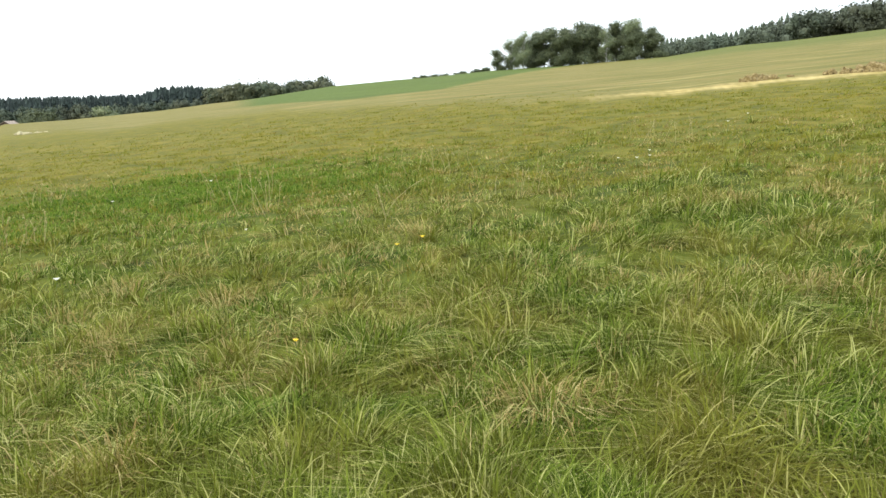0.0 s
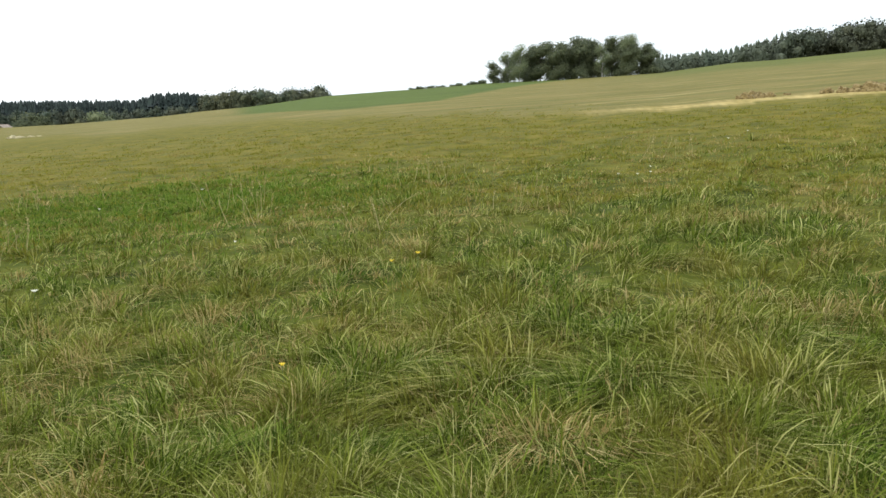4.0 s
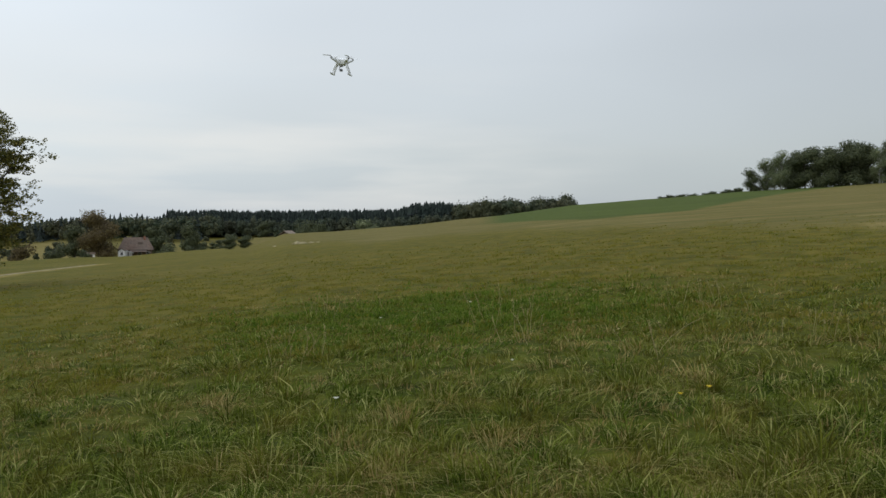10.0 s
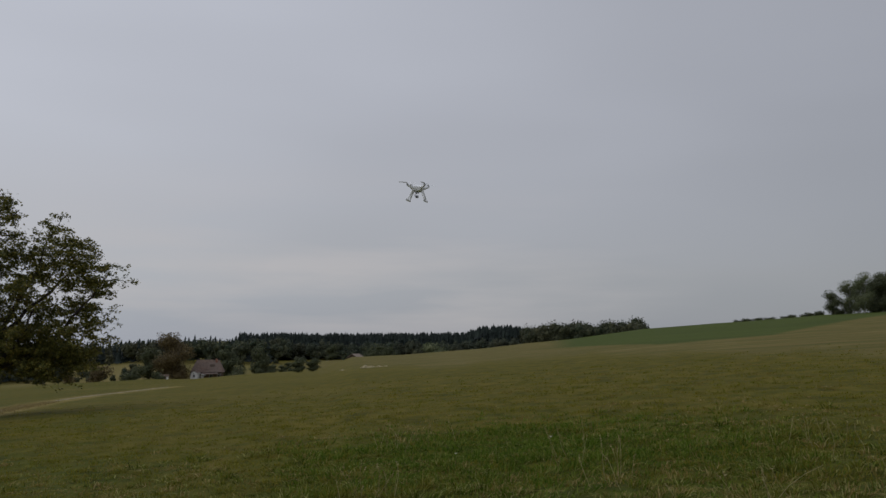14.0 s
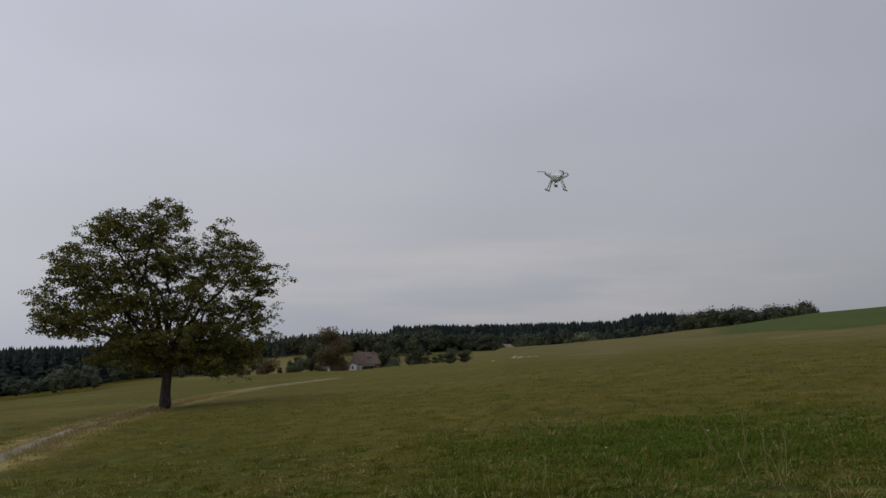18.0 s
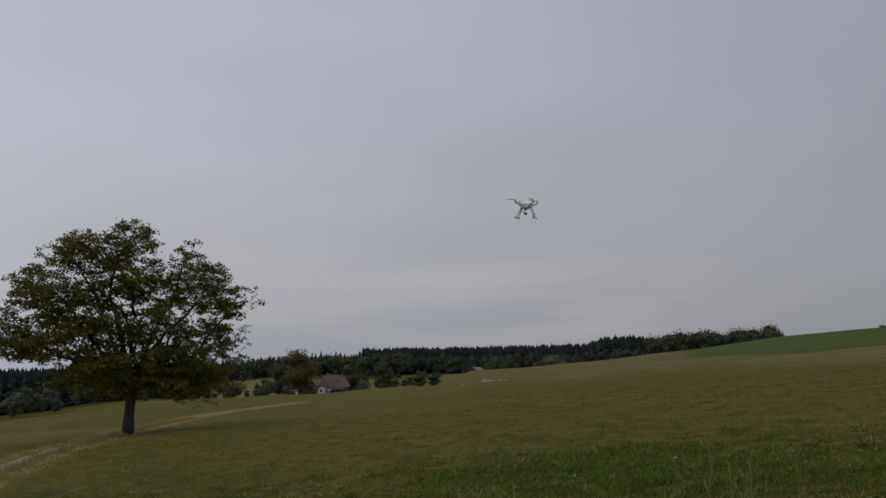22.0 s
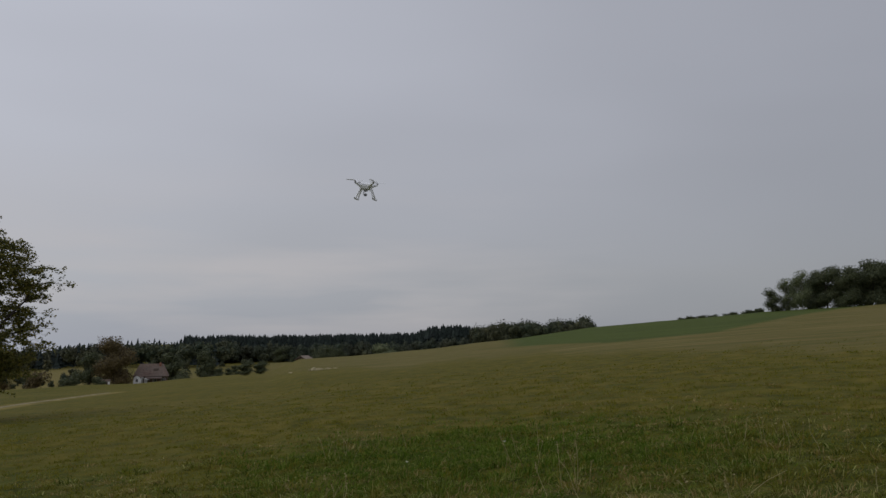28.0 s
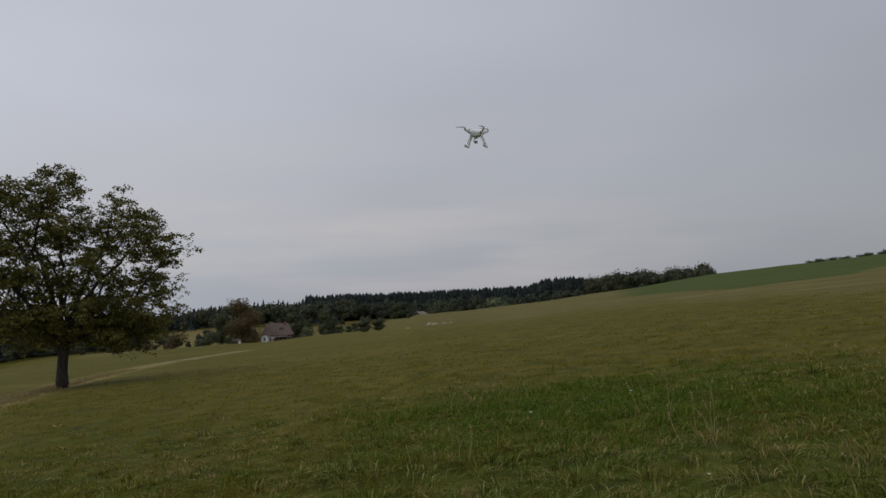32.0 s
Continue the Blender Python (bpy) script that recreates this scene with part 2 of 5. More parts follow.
# grey-green leaf tone, paled to carry the haze over the far ridge
M_RIDGE = material("hazed_scrub_leaf", [(0.05, 0.064, 0.04), (0.067, 0.083, 0.05), (0.09, 0.101, 0.06)], 0.06, 0.8, island=0.35,
                   large=(0.05, (0.06, 0.06, 0.04), 0.4))
M_BARK = material("bark", [(0.02, 0.016, 0.013), (0.042, 0.034, 0.028), (0.085, 0.07, 0.057)], 9.0, 0.95, bump=0.9, bump_scale=22.0,
                  stretch=(1, 1, 0.3))
M_BIRCH = material("pale_bark", [(0.12, 0.11, 0.1), (0.3, 0.29, 0.27), (0.45, 0.44, 0.41)], 3.0, 0.9, bump=0.4, bump_scale=10.0)
M_STALK = material("seed_stalk", [(0.2, 0.165, 0.06), (0.28, 0.235, 0.1), (0.38, 0.33, 0.16)], 0.8, 0.85, island=0.6, translucent=0.2, spec=0.1)
M_VERGE = material("verge_straw", [(0.195, 0.151, 0.058), (0.27, 0.216, 0.091), (0.345, 0.281, 0.13)], 0.8, 0.85, island=0.6, translucent=0.5, spec=0.05)
M_GRAVEL = material("gravel_track", [(0.21, 0.17, 0.115), (0.3, 0.25, 0.175), (0.4, 0.34, 0.25)], 14.0, 0.95, bump=1.0,
                    bump_scale=70.0, large=(0.7, (0.16, 0.15, 0.07), 0.5))


def ground_material():
    """Meadow, stubble, sown field and dry verge, blended by the plan's own field masks."""
    m = bpy.data.materials.new("meadow_ground")
    m.use_nodes = True
    n, l = nodes_of(m.node_tree)
    out = n.new("ShaderNodeOutputMaterial")
    bs = n.new("ShaderNodeBsdfPrincipled")
    bs.inputs["Roughness"].default_value = 0.95
    bs.inputs["Specular IOR Level"].default_value = 0.1
    geo = n.new("ShaderNodeNewGeometry")

    def noise_ramp(scale, cols, stretch=(1, 1, 1), detail=6.0, lo=0.33, hi=0.67, turn=0.0):
        mp = n.new("ShaderNodeMapping")
        mp.inputs["Scale"].default_value = stretch
        mp.inputs["Rotation"].default_value = (0, 0, radians(turn))
        l.new(geo.outputs["Position"], mp.inputs[0])
        t = n.new("ShaderNodeTexNoise")
        t.inputs["Scale"].default_value = scale
        t.inputs["Detail"].default_value = detail
        t.inputs["Roughness"].default_value = 0.65
        l.new(mp.outputs[0], t.inputs["Vector"])
        r = n.new("ShaderNodeValToRGB")
        while len(r.color_ramp.elements) < len(cols):
            r.color_ramp.elements.new(0.5)
        for i, c in enumerate(cols):
            r.color_ramp.elements[i].position = lo + (hi - lo) * i / (len(cols) - 1)
            r.color_ramp.elements[i].color = (*c, 1)
        l.new(t.outputs["Fac"], r.inputs[0])
        return r.outputs[0]

    def mixed(fac, a, b):
        x = n.new("ShaderNodeMixRGB")
        l.new(fac, x.inputs[0])
        l.new(a, x.inputs[1])
        l.new(b, x.inputs[2])
        return x.outputs[0]

    def mask(name):
        a = n.new("ShaderNodeAttribute")
        a.attribute_name = name
        return a.outputs["Fac"]

    # dark green near the origin: shade among grass blades, painted into the ground
    green = noise_ramp(2.2, [(0.0198, 0.0306, 0.0036), (0.054, 0.0702, 0.0081), (0.108, 0.117, 0.0171)])
    olive = noise_ramp(1.3, [(0.0556, 0.0553, 0.0067), (0.1072, 0.0916, 0.0105), (0.1568, 0.1212, 0.0172)])
    patch = noise_ramp(0.34, [(0, 0, 0), (1, 1, 1)], detail=5.0, lo=0.38, hi=0.6, stretch=(0.7, 1, 1))
    thin = n.new("ShaderNodeMath")
    thin.operation = "MULTIPLY"
    l.new(patch, thin.inputs[0])
    l.new(mask("sparse"), thin.inputs[1])
    meadow = mixed(thin.outputs[0], green, olive)
    meadow = mixed(mask("dry"), meadow, olive)
    stubble = noise_ramp(0.5, [(0.0898, 0.0846, 0.018), (0.1276, 0.108, 0.0288), (0.1701, 0.1305, 0.0432)], stretch=(0.2, 0.8, 1), turn=-8)
    rows = noise_ramp(0.9, [(0, 0, 0), (0.75, 0.75, 0.75)], stretch=(0.08, 0.6, 1), detail=4.0, lo=0.54, hi=0.68, turn=-12)
    cut = noise_ramp(2.0, [(0.2, 0.16, 0.05), (0.31, 0.25, 0.1)], stretch=(0.3, 1, 1))
    stubble = mixed(rows, stubble, cut)
    sown = noise_ramp(0.12, [(0.054, 0.0738, 0.0135), (0.0792, 0.1008, 0.018)], stretch=(0.4, 1, 1), turn=-10)
    verge = noise_ramp(1.1, [(0.23, 0.168, 0.052), (0.34, 0.255, 0.092), (0.45, 0.35, 0.15)], stretch=(0.5, 1, 1))
    pale = noise_ramp(1.6, [(0.153, 0.1215, 0.0252), (0.225, 0.1755, 0.045)])
    streak = noise_ramp(0.11, [(0, 0, 0), (0.42, 0.42, 0.42)], stretch=(0.2, 1.0, 1), detail=3.0, lo=0.47, hi=0.68, turn=14)
    far = n.new("ShaderNodeMath")
    far.operation = "MULTIPLY"
    l.new(streak, far.inputs[0])
    l.new(mask("open"), far.inputs[1])
    meadow = mixed(far.outputs[0], meadow, pale)
    col = mixed(mask("stubble"), meadow, stubble)
    col = mixed(mask("sown"), col, sown)
    col = mixed(mask("verge"), col, verge)
    l.new(col, bs.inputs["Base Color"])
    bt = n.new("ShaderNodeTexNoise")
    bt.inputs["Scale"].default_value = 9.0
    bt.inputs["Detail"].default_value = 8.0
    l.new(geo.outputs["Position"], bt.inputs["Vector"])
    bp = n.new("ShaderNodeBump")
    bp.inputs["Strength"].default_value = 0.8
    bp.inputs["Distance"].default_value = 0.08
    l.new(bt.outputs["Fac"], bp.inputs["Height"])
    l.new(bp.outputs[0], bs.inputs["Normal"])
    l.new(bs.outputs[0], out.inputs[0])
    return m


M_GROUND = ground_material()


# ---- mesh helpers ----
def mesh_np(name, verts, faces, mat, smooth=False):
    """A mesh from an (N, 3) array and an (M, k) array of faces, or a list of such arrays."""
    faces = faces if isinstance(faces, (list, tuple)) else [faces]
    faces = [np.asarray(f, np.int32) for f in faces if len(f)]
    me = bpy.data.meshes.new(name)
    verts = np.asarray(verts, np.float32)
    me.vertices.add(len(verts))
    me.vertices.foreach_set("co", verts.ravel())
    loops = np.concatenate([f.ravel() for f in faces])
    sizes = np.concatenate([np.full(len(f), f.shape[1], np.int32) for f in faces])
    me.loops.add(len(loops))
    me.loops.foreach_set("vertex_index", loops)
    me.polygons.add(len(sizes))
    starts = np.concatenate([[0], np.cumsum(sizes)[:-1]]).astype(np.int32)
    me.polygons.foreach_set("loop_start", starts)
    me.polygons.foreach_set("loop_total", sizes)
    me.polygons.foreach_set("use_smooth", np.full(len(sizes), smooth))
    me.materials.append(mat)
    me.update(calc_edges=True)
    return me


def part(name, data, parent, label="", at=None):
    """Links mesh data (or a bmesh with its material, as a pair) as one object under parent."""
    if isinstance(data, tuple):
        bm, mat = data
        me = bpy.data.meshes.new(name)
        bmesh.ops.recalc_face_normals(bm, faces=bm.faces)
        bm.to_mesh(me)
        bm.free()
        me.materials.append(mat)
        data = me
    ob = new(name, data)
    ob.parent = parent
    if at is not None:
        ob.matrix_basis = at
    if label:
        tagged(ob, label)
    return ob


def empty(name, m, label, category, group="", kind=""):
    ob = new(name)
    ob.empty_display_size = 0.2
    ob.matrix_basis = m
    return tagged(ob, label, category, group, kind)


# ---- ground: one sheet, hillside rising to +x, valley with woods on the -x side ----
SKY_AZ = np.array([-75, -60, -33, -27, -24, -19.4, -12.4, -7, -2.4, 0, 4.65, 10, 13.4, 16, 19.5, 22, 26, 27.2, 28, 30, 34, 37, 45, 51, 60, 75])
SKY_EL = np.array([3.8, 4.2, 3.95, 3.46, 3.31, 2.72, 2.29, 2.05, 1.65, 1.5, 1.12, .33, 0, -.34, -.64, -.85, -1.07, -1.6, -2.0, -2.16, -2.45,
                   -2.82, -3.04, -3.25, -3.98, -4.2])
CREST_AZ = [-75, -20, 0, 13, 26, 31, 37, 44, 50, 55, 75]
CREST_R = [250, 250, 250, 240, 190, 170, 160, 170, 230, 300, 300]
FAR_AZ = [-75, -33, -20, -7, 0, 5, 13, 20, 26, 33, 40, 50, 60, 75]
FAR_Z = [15, 16, 11.5, 8, 4, -2, -8, -11, -12, -12, -11, -15, -19, -19]
KNOLL_AZ = [25.2, 26.4, 28.2, 29.5, 30.2, 31, 31.7, 33]      # low rise beyond the meadow's edge
KNOLL_Z = [0, 6.2, 5.8, 5.0, 4.4, 3.6, 2.7, 0]
SLOPE_X, SLOPE_Y = 0.075, 0.02


def height(x, y, detail=True):
    """Ground level at plan positions (numpy arrays)."""
    x, y = np.asarray(x, float), np.asarray(y, float)
    r = np.hypot(x, y) + 1e-6
    az = np.degrees(np.arctan2(-x, y))
    plane = (SLOPE_X * x + SLOPE_Y * y) / r
    rc = np.interp(az, CREST_AZ, CREST_R)
    want = np.tan(np.radians(np.interp(az, SKY_AZ, SKY_EL))) + 1.4 / rc
    inside = np.clip((80 - np.abs(az)) / 12, 0, 1)
    extra = (want - plane) * inside
    rr = np.minimum(r, rc)
    z = plane * rr + extra * rr * np.power(rr / rc, 0.7)
    far = np.interp(az, FAR_AZ, FAR_Z) * inside + (plane * rc) * (1 - inside)
    t = np.clip((r - rc) / 130, 0, 1)
    z = z + (far - z) * t * t * (3 - 2 * t)
    z = z + np.interp(az, KNOLL_AZ, KNOLL_Z) * np.exp(-((r - 320) / 60) ** 2)
    u = np.clip((r - 1500) / 3000, 0, 1)
    z = z * (1 - u) + u * np.interp(az, [-180, 36, 44, 80, 110, 180], [0, 0, -80, -110, 0, 0])
    z = z - 0.1 * np.clip((80 - r) / 60, 0, 1)
    if detail:
        fade = np.clip((60 - r) / 40, 0, 1)
        z = z + fade * (0.022 * np.sin(x * 2.1 + 1.3 * np.sin(y * 1.1)) + 0.018 * np.sin(y * 2.9 + 1.7 * np.sin(x * 0.8 + 1)) +
                        0.03 * np.sin(0.55 * x + 0.4 * y + 1.1) * np.sin(0.47 * y - 0.2 * x))
    return z


def ground_at(x, y):
    return float(height(x, y))


def plan(az, r):
    """Plan position at an azimuth (degrees) and a distance from the origin."""
    hx, hy = heading(az)
    return hx * r, hy * r


EDGE_AZ = [-75, -33, -26, -20, -12, -5, 4, 12, 20, 30]
MEADOW_EDGE_R = [36.5, 36.5, 36.3, 34.3, 36.0, 41.7, 54.4, 71.7, 65.5, 100.7]
SOWN_AZ = [-13.5, -12.4, -7.1, -3.6, 4.0, 9, 12]
SOWN_R = [223.8, 223.8, 123.5, 85.7, 78.0, 106.3, 118.9]
TRACK = [plan(a, r) for a, r in ((72, 15), (66, 18.5), (59.5, 23.7), (55.4, 32.8), (52.4, 40.5), (49.4, 49), (46.4, 60), (43.7, 70), (41, 79), (38.5, 95))]


def track_distance(x, y):
    """Distance of plan positions to the farm track's centre line."""
    best = np.full(np.shape(x), 1e9)
    for (ax, ay), (bx, by) in zip(TRACK, TRACK[1:]):
        dx, dy = bx - ax, by - ay
        t = np.clip(((x - ax) * dx + (y - ay) * dy) / (dx * dx + dy * dy), 0, 1)
        best = np.minimum(best, np.hypot(x - ax - t * dx, y - ay - t * dy))
    return best


def smooth(a, b, x):
    t = np.clip((x - a) / (b - a), 0, 1)
    return t * t * (3 - 2 * t)


def lush(x, y):
    """Where the meadow is lush and green: a damp patch above the track."""
    u, w = np.asarray(x) + 3.7, np.asarray(y) - 13.5
    return np.exp(-(u / 3.5) ** 2 - (w / 2.9) ** 2)


def build_ground():
    az = np.concatenate([np.arange(-180, -42, 3.0), np.arange(-42, 68, 0.35), np.arange(68, 180, 3.0)])
    rad = np.concatenate([[0.0], np.geomspace(0.5, 420, 160), np.geomspace(440, 4600, 26)])
    a, r = np.meshgrid(np.radians(az), rad, indexing="ij")
    x, y = -np.sin(a) * r, np.cos(a) * r
    z = height(x, y)
    na, nr = len(az), len(rad)
    idx = np.arange(na * nr).reshape(na, nr)
    nxt = np.roll(idx, -1, axis=0)
    quads = np.stack([idx[:, :-1], idx[:, 1:], nxt[:, 1:], nxt[:, :-1]], -1).reshape(-1, 4)
    me = mesh_np("ground", np.stack([x, y, z], -1).reshape(-1, 3), quads, M_GROUND, True)
    deg = np.degrees(a)
    wob = 1 + 0.05 * np.sin(deg * 0.9) + 0.03 * np.sin(deg * 2.3 + 1)
    edge = np.interp(deg, EDGE_AZ, MEADOW_EDGE_R) * wob
    sown_r = np.interp(deg, SOWN_AZ, SOWN_R)
    inview = smooth(-80, -70, deg) * (1 - smooth(22, 32, deg))
    stubble = smooth(0.85, 1.15, r / edge) * inview
    stubble = np.maximum(stubble, 0.8 * smooth(25.5, 27, deg) * (1 - smooth(47, 50, deg)) * smooth(205, 235, r) * (1 - smooth(470, 520, r)))
    sown = smooth(0.98, 1.02, r / sown_r) * smooth(-13.6, -12.8, deg) * (1 - smooth(9.5, 12, deg))
    sown = np.maximum(sown, 0.65 * smooth(-14, -22, deg) * smooth(110, 190, r) * (1 - smooth(-70, -80, deg)))
    base_edge = np.interp(deg, EDGE_AZ, MEADOW_EDGE_R)
    ragged = 1 + 0.012 * np.sin(deg * 7.3) * np.sin(deg * 3.1 + 2) + 0.01 * np.sin(deg * 17.0 + r)
    verge = smooth(0.95, 0.98, r / base_edge * ragged) * (1 - smooth(1.04, 1.09, r / base_edge * ragged)) * (1 - smooth(-22, -10, deg)) * smooth(-60, -50, deg)
    verge = verge * np.clip(0.75 + 0.35 * np.sin(deg * 4.1) * np.sin(deg * 11.7 + r * 0.8), 0, 1)
    dtrack = track_distance(x, y)
    verge = np.maximum(verge, 0.75 * np.exp(-((dtrack - 0.9) / 0.6) ** 2) * smooth(0.2, 1.0, 1 + 0.6 * np.sin(x * 0.7) * np.sin(y * 0.5)))
    verge = np.maximum(verge, 0.2 * smooth(38, 40, deg) * (1 - smooth(47, 50, deg)) * smooth(225, 250, r) * (1 - smooth(450, 500, r)))
    dry = np.clip(0.05 + 0.75 * smooth(6, 26, r), 0, 0.8) * (1 - 0.9 * lush(x, y)) * (1 - 0.5 * smooth(36, 46, deg))
    # low dry and sparse values up close keep the ground at that painted shade
    for name, val in (("stubble", stubble), ("sown", sown), ("verge", verge), ("dry", dry), ("open", smooth(22, 50, r)), ("sparse", 0.2 + 0.8 * smooth(6, 22, r))):
        at = me.attributes.new(name, "FLOAT", "POINT")
        at.data.foreach_set("value", val.ravel().astype(np.float32))
    ob = new("ground", me)
    tagged(ob, "sloping grass meadow rising to stubble and sown fields", "ground", kind="structure")


def build_track():
    """Gravel farm track, slightly crowned, laid just above the meadow."""
    pts = []
    for (ax, ay), (bx, by) in zip(TRACK, TRACK[1:]):
        for k in range(12):
            pts.append((ax + (bx - ax) * k / 12, ay + (by - ay) * k / 12))
    pts = np.array(pts)
    for _ in range(6):
        pts[1:-1] = (pts[:-2] + 2 * pts[1:-1] + pts[2:]) / 4
    d = np.gradient(pts, axis=0)
    d /= np.linalg.norm(d, axis=1)[:, None]
    nx, ny = -d[:, 1], d[:, 0]
    rows = []
    offs = np.array([-0.6, -0.4, -0.15, 0.15, 0.4, 0.6])
    lift = np.array([-0.09, 0.0, 0.03, 0.03, 0.0, -0.09])
    for k, o in enumerate(offs):
        w = o * (1 + 0.12 * np.sin(np.arange(len(pts)) * 0.9 + k)) * np.interp(np.hypot(pts[:, 0], pts[:, 1]), [20, 27, 45, 60], [1.2, 0.75, 0.36, 0.27])
        x, y = pts[:, 0] + nx * w, pts[:, 1] + ny * w
        rows.append(np.stack([x, y, height(x, y) + lift[k] + 0.02], 1))
    v = np.stack(rows, 1)
    idx = np.arange(v.shape[0] * v.shape[1]).reshape(v.shape[:2])
    q = np.stack([idx[:-1, :-1], idx[:-1, 1:], idx[1:, 1:], idx[1:, :-1]], -1).reshape(-1, 4)
    tagged(new("farm_track", mesh_np("farm_track", v.reshape(-1, 3), q, M_GRAVEL, True)),
           "pale gravel farm track crossing the meadow past the tree", "path", kind="structure")


build_ground()
build_track()


# ---- trees ----
class Wood:
    """Collects tapered tubes into one mesh."""

    def __init__(self):
        self.v, self.f, self.n = [], [], 0

    def tube(self, pts, radii, sides=6):
        pts = [Vector(p) for p in pts]
        ring = []
        for i, p in enumerate(pts):
            d = (pts[min(i + 1, len(pts) - 1)] - pts[max(i - 1, 0)]).normalized()
            s = d.orthogonal().normalized() if abs(d.z) > 0.999 else d.cross(Vector((0, 0, 1))).normalized()
            t = d.cross(s)
            for k in range(sides):
                a = 2 * math.pi * k / sides
                self.v.append(p + (s * math.cos(a) + t * math.sin(a)) * radii[i])
            ring.append(self.n)
            self.n += sides
        for a, b in zip(ring, ring[1:]):
            for k in range(sides):
                self.f.append((a + k, a + (k + 1) % sides, b + (k + 1) % sides, b + k))
        self.f.append(tuple(ring[-1] + k for k in range(sides))[:4] if sides > 3 else tuple(ring[-1] + k for k in range(3)))

    def mesh(self, name, mat):
        me = bpy.data.meshes.new(name)
        me.from_pydata([tuple(p) for p in self.v], [], self.f)
        me.polygons.foreach_set("use_smooth", [True] * len(me.polygons))
        me.materials.append(mat)
        me.update()
        return me


def leaf_cards(centres, size, rng, aspect=0.55, droop=0.0, out=None):
    """Folded leaf blades: for each centre two triangles along a midrib; out: directions that the blades face."""
    c = np.asarray(centres, float)
    n = len(c)
    d = rng.normal(size=(n, 3))
    d[:, 2] = d[:, 2] * 0.6 - droop
    d /= np.linalg.norm(d, axis=1)[:, None]
    if out is not None:
        face = out + rng.normal(size=(n, 3)) * 0.42
        d = np.cross(face, d)
        d /= np.linalg.norm(d, axis=1)[:, None]
    s = np.cross(d, rng.normal(size=(n, 3)) if out is None else face)
    s /= np.linalg.norm(s, axis=1)[:, None]
    up = np.cross(d, s)
    ln = size * rng.uniform(0.6, 1.35, n)[:, None]
    w = ln * aspect * 0.5
    base, tip = c - d * ln * 0.5, c + d * ln * 0.5
    l, r = c + s * w + up * w * 0.35, c - s * w + up * w * 0.35
    v = np.stack([base, r, tip, l], 1).reshape(-1, 3)
    i = np.arange(n)[:, None] * 4
    f = np.concatenate([i + np.array([0, 1, 2]), i + np.array([0, 2, 3])])
    return v, f


def bent_path(a, b, rng, bend, steps=6, sag=0.0):
    a, b = Vector(a), Vector(b)
    ln = (b - a).length
    off = Vector(rng.normal(size=3)) * bend * ln
    off2 = Vector(rng.normal(size=3)) * bend * ln * 0.6
    out = []
    for i in range(steps + 1):
        t = i / steps
        p = a.lerp(b, t) + off * (t * (1 - t) * 2) + off2 * (math.sin(t * math.pi * 2) * 0.35)
        p.z += sag * ln * math.sin(t * math.pi)
        out.append(p)
    return out


